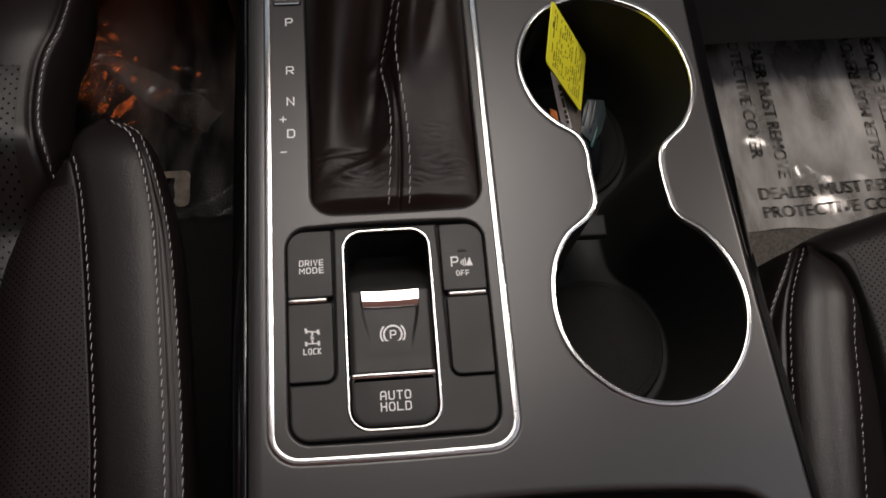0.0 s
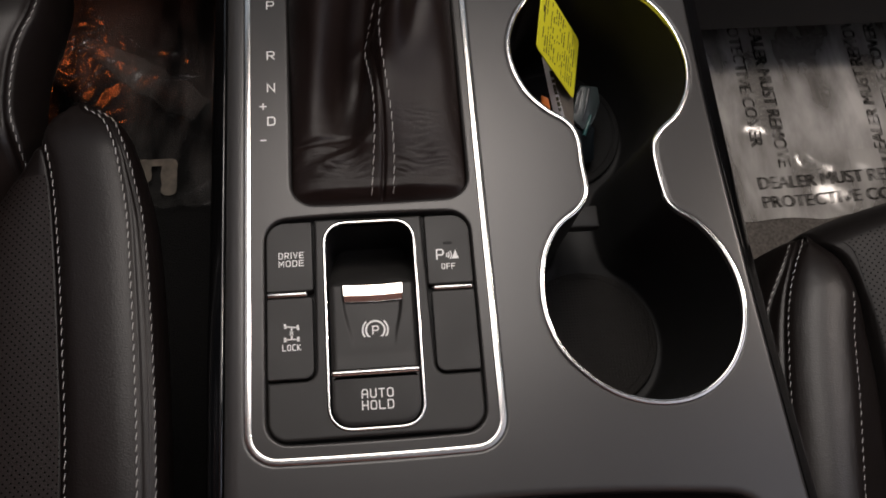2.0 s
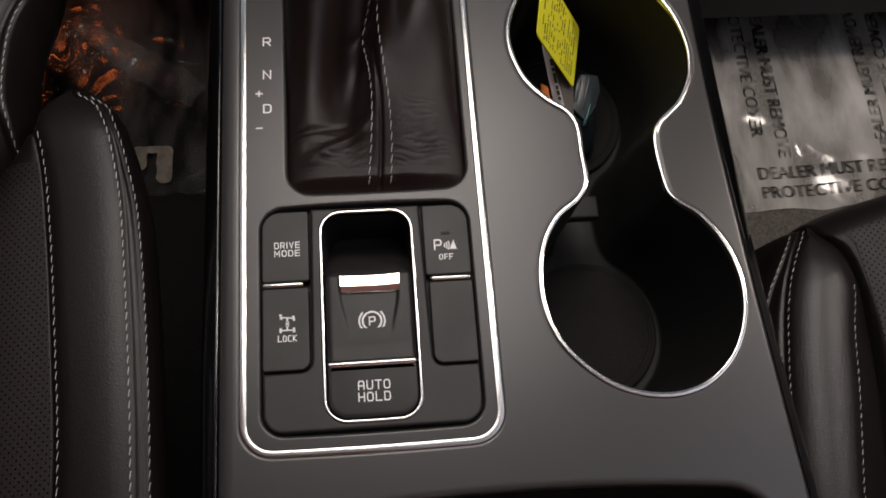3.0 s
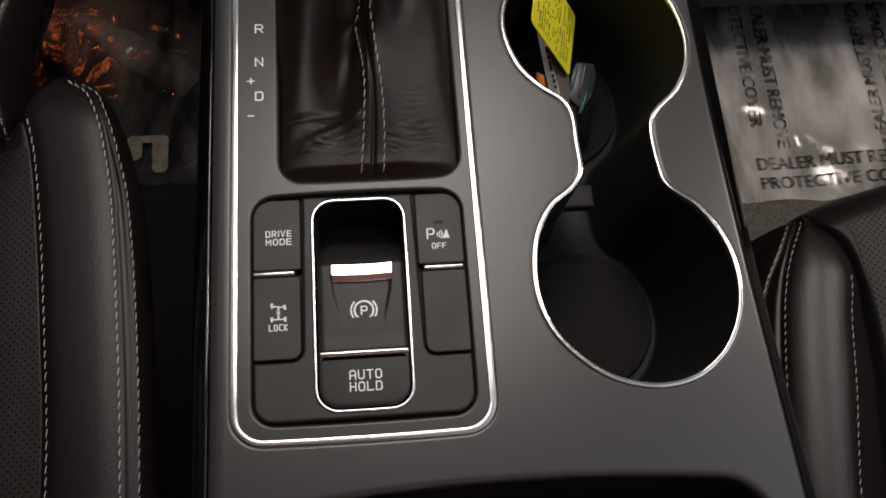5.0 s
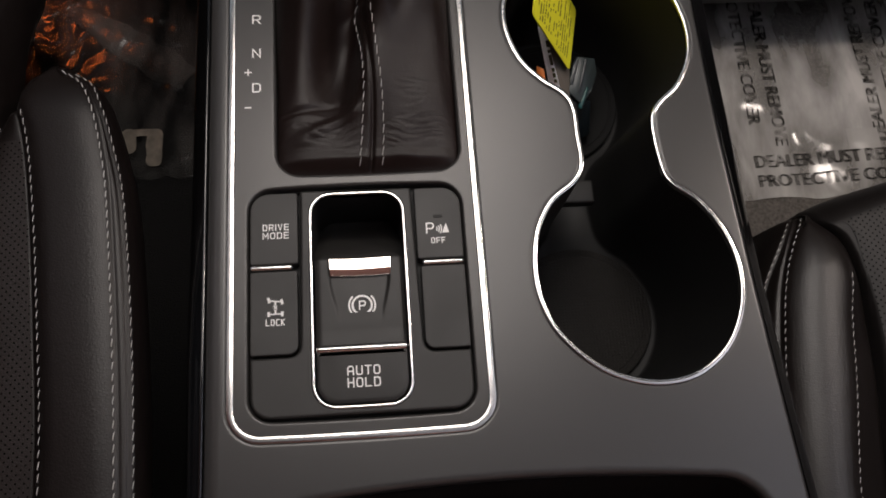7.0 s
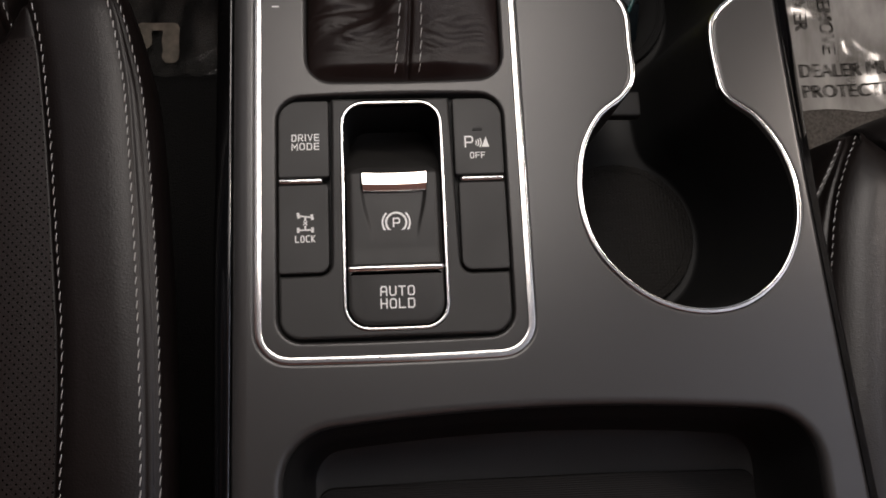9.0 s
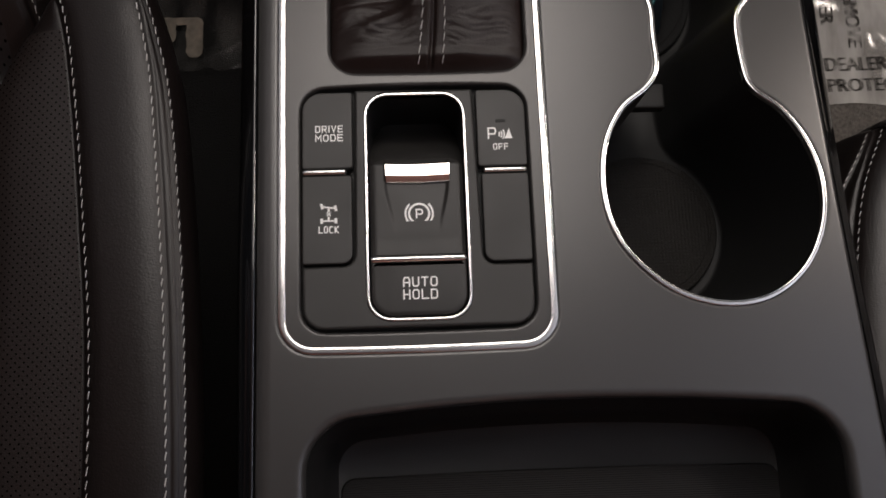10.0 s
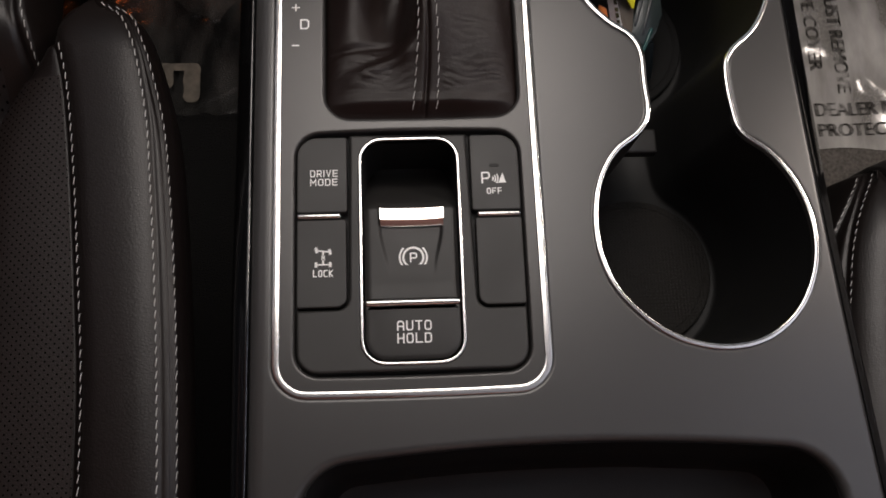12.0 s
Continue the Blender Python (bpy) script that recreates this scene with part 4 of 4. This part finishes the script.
for k, (share, size) in enumerate(((0.22, 0.10), (0.36, 0.05), (0.44, 0.16), (0.64, 0.06), (0.72, 0.07), (0.82, 0.05))):
    p = Vector((0.0972, 0.1500, -0.0286)).lerp(Vector((0.1066, 0.1268, -0.0546)), share)
    q = p + (Vector((0.1066, 0.1268, -0.0546)) - Vector((0.0972, 0.1500, -0.0286))) * size
    p, q = p + Vector((0, -0.0004, 0.0010)), q + Vector((0, -0.0004, 0.0010))
    slab("strip_print", (p, p + Vector((0.0016, 0.0002, 0)), q + Vector((0.0016, 0.0002, 0)), q), 0.0003, INK, "dark print", parent=paper_strip)
slab("key_body", ((0.1130, 0.1270, -0.0640), (0.1265, 0.1280, -0.0640), (0.1270, 0.1130, -0.0780), (0.1150, 0.1100, -0.0790)), 0.006, FOB, "dark blue-grey key fob")
key_sleeve = slab("key_sleeve", ((0.1178, 0.1432, -0.0560), (0.1198, 0.1470, -0.0550), (0.1298, 0.1462, -0.0560), (0.1304, 0.1375, -0.0580), (0.1264, 0.1285, -0.0595), (0.1212, 0.1200, -0.0610), (0.1136, 0.1280, -0.0590), (0.1150, 0.1360, -0.0575)), 0.0026, SLEEVE, "dull grey-green clear plastic key sleeve")
for p, q in (((0.1192, 0.1440, -0.0530), (0.1150, 0.1310, -0.0558)), ((0.1242, 0.1445, -0.0531), (0.1190, 0.1265, -0.0572))):
    p, q = Vector(p), Vector(q)
    slab("sleeve_slot", (p, p + Vector((0.0015, -0.0003, 0)), q + Vector((0.0015, -0.0003, 0)), q), 0.0006, FOB, "dark slot", parent=key_sleeve)
slab("key_edge", ((0.1236, 0.1302, -0.0572), (0.1250, 0.1296, -0.0576), (0.1202, 0.1180, -0.0600), (0.1184, 0.1190, -0.0600)), 0.0018, TEAL, "teal plastic key edge")
slab("key_clip", ((0.0955, 0.1370, -0.0450), (0.0995, 0.1350, -0.0455), (0.1010, 0.1260, -0.0500), (0.0960, 0.1290, -0.0500)), 0.0025, ORANGE, "orange plastic clip")


# ---- seats ----
def height_on(pts, x):
    """The upper side of a section at x; parts that turn back under it are passed over."""
    xs, zs = [], []
    for p in pts:
        if not xs or p[0] > xs[-1]:
            xs.append(p[0])
            zs.append(p[-1])
        elif len(xs) < 3:
            xs, zs = [p[0]], [p[-1]]
    return float(np.interp(x, xs, zs))


def steps(a, b, n):
    return [a + (b - a) * i / n for i in range(n + 1)]


driver = thing("driver_seat", "black leather driver seat with grey stitching", "car seat", "front seats")
LY = (-0.42, -0.107, -0.047, -0.002, 0.035, 0.060, 0.078, 0.092, 0.102, 0.111, 0.1165, 0.120)
S1 = smooth_curve(LY, (-0.1230, -0.1256, -0.1274, -0.1316, -0.1355, -0.1387, -0.1415, -0.1448, -0.1478, -0.1460, -0.1425, -0.1375))
S2 = smooth_curve(LY, (-0.0930, -0.0957, -0.0981, -0.1012, -0.1044, -0.1070, -0.1103, -0.1135, -0.1170, -0.1220, -0.1290, -0.1335))
S3 = smooth_curve(LY, (-0.0878, -0.0902, -0.0922, -0.0951, -0.0985, -0.1018, -0.1062, -0.1102, -0.1140, -0.1180, -0.1245, -0.1300))
SW = smooth_curve(LY, (-0.190, -0.188, -0.187, -0.186, -0.185, -0.180, -0.170, -0.1595, -0.1520, -0.1500, -0.1465, -0.142))


def driver_drop(y):
    return 0.012 * max(0, (y - 0.092) / 0.035) ** 2.2


def driver_points(y):
    a, b, c, w = S1(y), S2(y), S3(y), SW(y)
    mid = (a + b) / 2
    k = ramp(y, 0.122, 0.085)
    w = min(w, a - 0.0056)
    q = 0.016 * ramp(y, 0.096, 0.108)
    span = a - 0.0034 - w
    return [(w - 0.002, -0.090), (w - 0.001, -0.050), (w + 0.001, -0.013 * k - 0.008), (w + span * 0.2, -0.0052 * k - 0.004 - q), (w + span * 0.5, -0.0014 * k - 0.0034 - q), (w + span * 0.8, -0.0004 * k - 0.0028 - q), (w + span * 0.98, -0.0025 - q),
            (a - 0.0032, -0.0027 - q), (a - 0.0027, -0.0029 - 0.9 * q), (a - 0.0022, -0.0021 - 0.6 * q), (a - 0.0016, -0.0014 - 0.3 * q), (a - 0.0010, -0.0010 - 0.2 * q), (a - 0.0004, -0.0006 - 0.1 * q), (a + 0.0004, 0.0003), (a + 0.003, 0.0015),
            (a + (b - a) * 0.22, 0.0021), (mid - 0.002, 0.0006 * k + 0.0022), (a + (b - a) * 0.70, 0.0006 * k + 0.0021), (a + (b - a) * 0.83, 0.0004 * k + 0.0019), (b - 0.003, 0.0018), (b - 0.0010, 0.0013), (b + 0.0003, 0.0007), (b + 0.0009, 0.0001), (b + 0.0016, 0.0003),
            (b + (c - b) * 0.55, 0.0001), (c - 0.0019, -0.0004), (c - 0.0013, -0.0011), (c - 0.0006, -0.0010), (c + 0.0009, -0.0028), (c + 0.0026, -0.0100), (c + 0.0028, -0.022), (c - 0.0050, -0.045), (c - 0.026, -0.10), (c - 0.066, -0.24)]


def driver_section(y):
    drop = driver_drop(y)
    return [(x, y, z - drop) for x, z in driver_points(y)]


ys = steps(-0.42, 0.085, 90) + steps(0.087, 0.120, 30)
bm = bmesh.new()
rows = [driver_section(y) for y in ys]
tip = rows[-1]
for back, down in ((0.0030, 0.003), (0.0052, 0.009), (0.0060, 0.018), (0.0050, 0.03), (0.0, 0.05)):
    rows.append([(x - 0.55 * max(0, down - 0.009), y + back, z - down) for x, y, z in tip])
loft(bm, rows)
driver_bolster = part("bolster", bm, HIDE_DIM, driver, "smooth black leather side bolster", angle=180)
for curve, shift, index in ((S1, -0.0018, 3), (S2, -0.0004, 11), (S3, 0.0004, 18)):
    path = []
    top = 0.101 if index == 3 else 0.1205
    for y in steps(-0.40, top, 200):
        pts = driver_points(min(y, 0.120))
        x = curve(y) + (0.0001 if index == 3 else shift)
        path.append((x, y, height_on(pts, x) - driver_drop(y) + (0.0010 if index == 11 else 0.0006)))
    stitches("stitching", path, driver_bolster, pitch=0.0047, length=0.0034, width=0.00044 if index == 11 else 0.00034)


def cushion_dip(x, y):
    """The cushion falls away beside the bolster."""
    return (0.030 * ramp(y, 0.118, 0.070) + 0.010 * ramp(y, 0.070, -0.02)) * ramp(x, -0.40, -0.20) + 0.040 * max(0, (y - 0.165) / 0.100) ** 2


CUSHION = [(-0.60, -0.012), (-0.45, -0.008), (-0.30, -0.006), (-0.24, -0.006), (-0.20, -0.006), (-0.1765, -0.0065), (-0.1745, -0.0080), (-0.1732, -0.0102), (-0.1722, -0.0080), (-0.1690, -0.0078), (-0.1674, -0.0098), (-0.1648, -0.0175), (-0.1600, -0.0330), (-0.1640, -0.042), (-0.176, -0.050), (-0.198, -0.08), (-0.270, -0.20)]


CUSHION_BOW = smooth_curve((-0.42, 0.060, 0.085, 0.102, 0.126, 0.152, 0.165, 0.176, 0.200, 0.320), (0.0080, 0.0080, 0.0075, 0.0050, 0.0008, 0.0010, 0.0035, 0.0075, 0.0100, 0.0100))


CUSHION_LEAN = smooth_curve((-0.42, 0.195, 0.220, 0.250, 0.300, 0.320), (0.0, 0.0, 0.004, 0.013, 0.031, 0.038))


def cushion_section(y):
    """The side seam swings in towards the front corner."""
    bow = CUSHION_BOW(y)
    return [(x - CUSHION_LEAN(y) * ramp(x, -0.24, -0.176) + bow * ramp(x, -0.22, -0.176) * (1 - 0.75 * ramp(x, -0.1660, -0.1600) * ramp(y, 0.150, 0.190)), y, z - cushion_dip(x, y)) for x, z in CUSHION]


ys = steps(-0.42, 0.05, 40) + steps(0.055, 0.320, 70)
bm = bmesh.new()
rows = [cushion_section(y) for y in ys]
tip = rows[-1]
for back, down in ((0.004, 0.01), (0.006, 0.03), (0.006, 0.1)):
    rows.append([(x - 0.5 * max(0, down - 0.01), y + back, z - down) for x, y, z in tip])
loft(bm, rows)
cushion = part("seat_cushion", bm, HIDE_DIM, driver, "black leather seat cushion", angle=180)
bm = bmesh.new()
loft(bm, [[(x, y, z + 0.0005 - cushion_dip(x, y) - 0.0008 * ramp(y, 0.150, 0.158)) for x, z in ((-0.60, -0.0138), (-0.45, -0.008), (-0.30, -0.006), (-0.24, -0.006), (-0.20, -0.006), (-0.1785, -0.0066), (-0.1768, -0.0084))] for y in steps(-0.40, 0.158, 90)])
grown = bmesh.ops.extrude_face_region(bm, geom=bm.faces[:])
bmesh.ops.translate(bm, verts=[w for w in grown["geom"] if isinstance(w, bmesh.types.BMVert)], vec=(0, 0, -0.004))
part("punched_insert", bm, PUNCHED, cushion, "perforated black leather insert", angle=60)
path = []
for y in steps(0.02, 0.260, 120):
    pts = cushion_section(y)
    x = -0.1690 + CUSHION_BOW(y) - CUSHION_LEAN(y)
    path.append((x, y, height_on(pts, x) + 0.0002))
stitches("stitching", path, cushion, pitch=0.0047, length=0.0033, width=0.00034)
bm = bmesh.new()
loft(bm, [[(x, y, z + 0.0006) for x, z in ((SW(y) + 0.0015, -0.0205), (SW(y) + (S1(y) - 0.0034 - SW(y)) * 0.2, -0.0092), (SW(y) + (S1(y) - 0.0034 - SW(y)) * 0.5, -0.0048), (SW(y) + (S1(y) - 0.0034 - SW(y)) * 0.8, -0.0032), (S1(y) - 0.0034, -0.0026))] for y in steps(-0.40, 0.083, 80)])
grown = bmesh.ops.extrude_face_region(bm, geom=bm.faces[:])
bmesh.ops.translate(bm, verts=[w for w in grown["geom"] if isinstance(w, bmesh.types.BMVert)], vec=(0, 0, -0.004))
part("punched_strip", bm, PUNCHED_FINE, driver_bolster, "perforated black leather strip", angle=60)
bm = bmesh.new()
box(bm, -0.58, -0.26, -0.40, 0.11, FLOOR - 0.002, -0.14, 0.01)
part("seat_base", bm, TRIM, driver, "dark plastic seat base")

passenger = thing("passenger_seat", "black leather passenger seat with grey stitching", "car seat", "front seats")
PZ = -0.090
PY = (-0.42, -0.09, -0.0244, -0.0063, 0.0155, 0.031, 0.0405, 0.0507, 0.0600, 0.0645)
R1 = smooth_curve(PY, (0.198, 0.2052, 0.2100, 0.2127, 0.2180, 0.2238, 0.2286, 0.2343, 0.2402, 0.2430))
R2 = smooth_curve(PY, (0.203, 0.2110, 0.2187, 0.2217, 0.2260, 0.2305, 0.2343, 0.2395, 0.2455, 0.2480))
QY = (-0.42, -0.089, -0.067, -0.0326, 0.0039, 0.026, 0.0475, 0.060, 0.0615)
R3 = smooth_curve(QY, (0.2265, 0.2428, 0.2464, 0.2530, 0.2588, 0.2636, 0.2595, 0.2515, 0.250))
R4 = smooth_curve(QY, (0.258, 0.2650, 0.2672, 0.2714, 0.2728, 0.2714, 0.2670, 0.2575, 0.256))


def passenger_points(y):
    a, b, c, w = R1(y), R2(y), R3(y), R4(y)
    k, e = ramp(y, 0.063, 0.027), ramp(y, 0.062, 0.015)
    return [(a - 0.006, -0.20), (a - 0.009, -0.10), (a - 0.008, -0.030), (a - 0.004, -0.016 - 0.010 * e), (a - 0.001, -0.0080 - 0.0085 * e), (a + 0.0008, -0.0064 - 0.0079 * e), (a + 0.0016, -0.0068 - 0.0075 * e), (a + 0.0022, -0.0054 - 0.0070 * e),
            ((a + b) / 2 + 0.0004, -0.0038 - 0.0044 * e), (b - 0.0018, -0.0046), (b - 0.0011, -0.0050), (b - 0.0004, -0.0024), (b + 0.001, 0.0), (b + 0.003, 0.0022),
            (b + (c - b) * 0.3, 0.0052 * k + 0.002), (b + (c - b) * 0.55, 0.0068 * k + 0.002), (b + (c - b) * 0.8, 0.0066 * k + 0.002), (c - 0.002, 0.0056 * k + 0.0014), (c - 0.0004, 0.0050 * k + 0.0008), (c + 0.0012, 0.0047 * k), (c + (w - c) * 0.6, 0.0015 * k - 0.001), (w, -0.0095), (w + 0.004, -0.030)]


def passenger_drop(y):
    return 0.006 * max(0, (y - 0.038) / 0.025) ** 2.4


bm = bmesh.new()
rows = [[(x, y, PZ + z - passenger_drop(y)) for x, z in passenger_points(y)] for y in steps(-0.42, 0.028, 80) + steps(0.030, 0.0645, 28)]
tip = rows[-1]
for back, down in ((0.0015, 0.004), (0.0026, 0.012), (0.003, 0.03), (0.003, 0.16)):
    rows.append([(x, y + back, z - down) for x, y, z in tip])
loft(bm, rows)
passenger_bolster = part("bolster", bm, HIDE, passenger, "smooth black leather side bolster", angle=180)
for curve, shift, top in ((R1, 0.0002, 0.0640), (R2, 0.0004, 0.0640), (R3, -0.0012, 0.027)):
    path = []
    for y in steps(-0.38, top, 200):
        pts = passenger_points(y)
        x = curve(y) + shift
        path.append((x, y, PZ + height_on(pts, x) - passenger_drop(y) + 0.0002))
    stitches("stitching", path, passenger_bolster, pitch=0.0047, length=0.0033, width=0.00036)
FRONT = smooth_curve((0.22, 0.2424, 0.257, 0.2749, 0.299, 0.35, 0.47, 0.72), (0.053, 0.0643, 0.0714, 0.0775, 0.0834, 0.093, 0.104, 0.10))


def passenger_top(x, y):
    edge = FRONT(x) - y
    z = PZ + 0.002 + 0.010 * ramp(x, 0.262, 0.35) - 0.001 * (1 - ramp(x - R4(min(y, 0.061)), -0.002, 0.010)) - 0.012 * (1 - ramp(x - R4(min(y, 0.061)), -0.0010, 0.0018))
    z -= 0.9 * passenger_drop(min(y, 0.0615)) * (1 - ramp(x, 0.246, 0.275))
    return z - 0.020 * max(0, 1 - edge / 0.020) ** 2.2 * ramp(x, 0.235, 0.262)


bm = bmesh.new()
rows = []
for i in range(121):
    f = (i / 120) ** 0.45
    row = []
    for k in range(81):
        g = (k / 80) ** 2
        far = -0.42 + (FRONT(0.24 + 0.46 * g) + 0.42) * f
        inner = R4(min(far, 0.061)) - 0.003 - 0.009 * ramp(far, 0.020, 0.056)
        x = inner + (0.70 - inner) * g
        y = -0.42 + (FRONT(x) + 0.42) * f
        row.append((x, y, passenger_top(x, y)))
    rows.append(row)
tip = rows[-1]
for back, down in ((0.003, 0.008), (0.0045, 0.025), (0.0045, 0.14)):
    rows.append([(x, y + back, z - down) for x, y, z in tip])
loft(bm, rows)
passenger_cushion = part("seat_cushion", bm, PLAIN_CLOSE, passenger, "smooth black leather cushion", angle=180)
bm = bmesh.new()
rows = []
for i in range(101):
    f = (i / 100) ** 0.5
    row = []
    for k in range(71):
        g = (k / 70) ** 2
        far = -0.40 + (FRONT(0.25 + 0.44 * g) - 0.013 + 0.40) * f
        inner = R4(min(far, 0.061)) + 0.0024 + 0.003 * ramp(far, 0.030, 0.060)
        x = inner + (0.69 - inner) * g
        y = -0.40 + (FRONT(x) - 0.013 - 0.004 * ramp(x, 0.33, 0.27) + 0.40) * f
        row.append((x, y, passenger_top(x, y) + 0.0004))
    rows.append(row)
rows = [[(x, y, z - 0.002) for x, y, z in rows[0]]] + rows + [[(x, y, z - 0.002) for x, y, z in rows[-1]]]
loft(bm, [[(r[0][0], r[0][1], r[0][2] - 0.002)] + r for r in rows])
part("punched_insert", bm, PUNCHED_CLOSE, passenger_cushion, "perforated black leather insert", angle=60)
bm = bmesh.new()
box(bm, 0.235, 0.68, -0.40, 0.03, FLOOR - 0.002, -0.17, 0.01)
part("seat_base", bm, TRIM, passenger, "dark plastic seat base")


# ---- lit carpet patch and protective film ----
# added patch of lighter carpet where light reaches the passenger floor
bm = bmesh.new()
CARPET_PATCH = rrect(0.262, 0.690, 0.085, 0.590, 0.03)
stack(bm, CARPET_PATCH, [(0.0, FLOOR - 0.003), (0.0, FLOOR + 0.0004), (-0.0012, FLOOR + 0.0014), (-0.003, FLOOR + 0.0018)], cap=True, cap_first=True)
tagged(link_mesh("lit_carpet_patch", bm, CARPET_LIT), "grey carpet patch, coloured lighter for the lit passenger floor", "floor mat")


def film_sheet(name, x0, x1, y0, y1, seed, label, rough=1.0, mat=FILM, bumps=(), facets=(), crumple=(), nx=140, ny=140):
    bm = bmesh.new()

    def height(x, y):
        big = noise.noise((x * 6, y * 6, seed)) * 0.0012
        fold = (1 - abs(noise.noise((x * 16 + 3 * noise.noise((y * 9, x * 4, seed)), y * 11, seed + 5)))) ** 6 * 0.0006
        lumps = sum(h * math.exp(-((x - cx) / wx) ** 2 - ((y - cy) / wy) ** 2) for cx, cy, wx, wy, h in bumps)
        for cx, cy, wx, wy, dx, dy in facets:
            lumps += ((x - cx) * dx + (y - cy) * dy) * math.exp(-((x - cx) / wx) ** 2 - ((y - cy) / wy) ** 2)
        for cx, cy, wx, wy, h in crumple:
            share = math.exp(-((x - cx) / wx) ** 4 - ((y - cy) / wy) ** 4)
            if share > 0.01:
                wave = (0.75 * (x - cx) - (y - cy)) / 0.0190 + 1.9 * noise.noise((x * 34, y * 34, seed)) + 0.5 * noise.noise((x * 85, y * 85, seed + 2))
                lumps += share * h * (math.sin(2 * math.pi * wave) + 1.2 * noise.noise((x * 48, y * 48, seed + 4)))
        return FLOOR + 0.004 + rough * (big + fold) + lumps
    loft(bm, [[(x0 + (x1 - x0) * k / nx + 0.0012 * noise.noise((i * 0.11, seed, 0)) * (k in (0, nx)), y0 + (y1 - y0) * i / ny + (0.004 * noise.noise((k * 0.08, seed, 4)) if i in (0, ny) else 0), height(x0 + (x1 - x0) * k / nx, y0 + (y1 - y0) * i / ny)) for k in range(nx + 1)] for i in range(ny + 1)])
    ob = tagged(link_mesh(name, bm, mat, angle=180), label, "protective film")
    return ob, height


film, film_height = film_sheet("floor_film", 0.300, 0.640, 0.156, 0.575, 2.0, rough=0.5, label="wrinkled clear protective film with black print on the passenger floor", bumps=((0.424, 0.250, 0.022, 0.032, 0.004), (0.372, 0.255, 0.006, 0.030, 0.002)),
                               facets=((0.332, 0.240, 0.018, 0.014, 0.0415, 0.196), (0.389, 0.180, 0.036, 0.026, 0.106, 0.122), (0.380, 0.202, 0.024, 0.009, 0.106, 0.135), (0.371, 0.212, 0.010, 0.010, 0.140, 0.158), (0.420, 0.199, 0.018, 0.012, 0.136, 0.141)))


def film_words(words, cx, cy, width, height, turn):
    ob = lettering("film_lettering", words, film, cx, cy, 0.0, width, height, FILM_INK, turn=turn, label="black printed warning", heavy=0.0012)
    for v in ob.data.vertices:
        v.co.z += film_height(v.co.x, v.co.y) + 0.0002


film_words("DEALER MUST REMOVE", 0.4015, 0.1905, 0.150, 0.0114, 1.2)
film_words("PROTECTIVE COVER", 0.3960, 0.1730, 0.138, 0.0108, 1.2)
film_words("DEALER MUST REMOVE", 0.3530, 0.2790, 0.150, 0.0114, -90)
film_words("PROTECTIVE COVER", 0.3330, 0.2930, 0.138, 0.0108, -90)
film_words("DEALER MUST REMOVE", 0.4400, 0.2790, 0.150, 0.0114, 90)
film_words("PROTECTIVE COVER", 0.4600, 0.2740, 0.138, 0.0108, 90)
bm = bmesh.new()
loft(bm, [[(x, y, film_height(x, y) + 0.0004) for x in steps(0.4090, 0.4370, 28)] for y in steps(0.1965, 0.2155, 20)])
part("pale_label", bm, FILM_LABEL, film, "pale translucent label")
film_left, left_height = film_sheet("floor_film", -0.300, -0.100, 0.196, 0.580, 9.0, "crumpled clear protective film on the driver floor", 0.8, FILM_DIM,
                                    facets=((-0.157, 0.279, 0.008, 0.0028, 0.223, -0.041), (-0.180, 0.319, 0.022, 0.0024, 0.188, 0.032), (-0.175, 0.343, 0.011, 0.0032, 0.208, 0.088), (-0.155, 0.334, 0.007, 0.0034, 0.256, 0.081)),
                                    crumple=((-0.256, 0.325, 0.046, 0.070, 0.00050),), nx=200, ny=320)
bm = bmesh.new()
for lift, loop in ((0.0005, rrect(-0.1935, -0.1810, 0.2180, 0.2400, 0.005, straight=5)), (0.0008, rrect(-0.1725, -0.1600, 0.2060, 0.2395, 0.005, straight=5)), (0.0002, rrect(-0.1850, -0.1680, 0.2335, 0.2398, 0.002, straight=5))):
    vs = [bm.verts.new((x + 0.0012 * noise.noise((x * 300, y * 300, 1)), y, left_height(x, y) + lift)) for x, y in loop]
    ws = [bm.verts.new((v.co.x, v.co.y, v.co.z + 0.0004)) for v in vs]
    bridge(bm, vs, ws)
    bm.faces.new(ws)
    bm.faces.new(vs[::-1])
part("pale_sticker", bm, STAINED, film_left, "torn pale sticker on the film")
# an added pale strip stands in for grey light reflected across the sheet
bm = bmesh.new()
sections = []
for f in steps(0, 1, 60):
    cx, cy = -0.238 + 0.098 * f, 0.353 - 0.070 * f
    half = (0.0105 + 0.008 * f) * math.sin(math.pi * (0.12 + 0.76 * f)) ** 0.5 * (1 + 0.25 * noise.noise((f * 7, 3, 1)))
    sections.append([(cx + 0.58 * half * g, cy + 0.81 * half * g, left_height(cx, cy) + 0.0015 + 0.0030 * (1 - g * g) + 0.0006 * noise.noise((f * 14, g * 3, 5))) for g in steps(-1, 1, 16)])
loft(bm, sections)
part("film_haze_band", bm, FILM_BAND, film_left, "pale strip standing in for light on the film", angle=180)
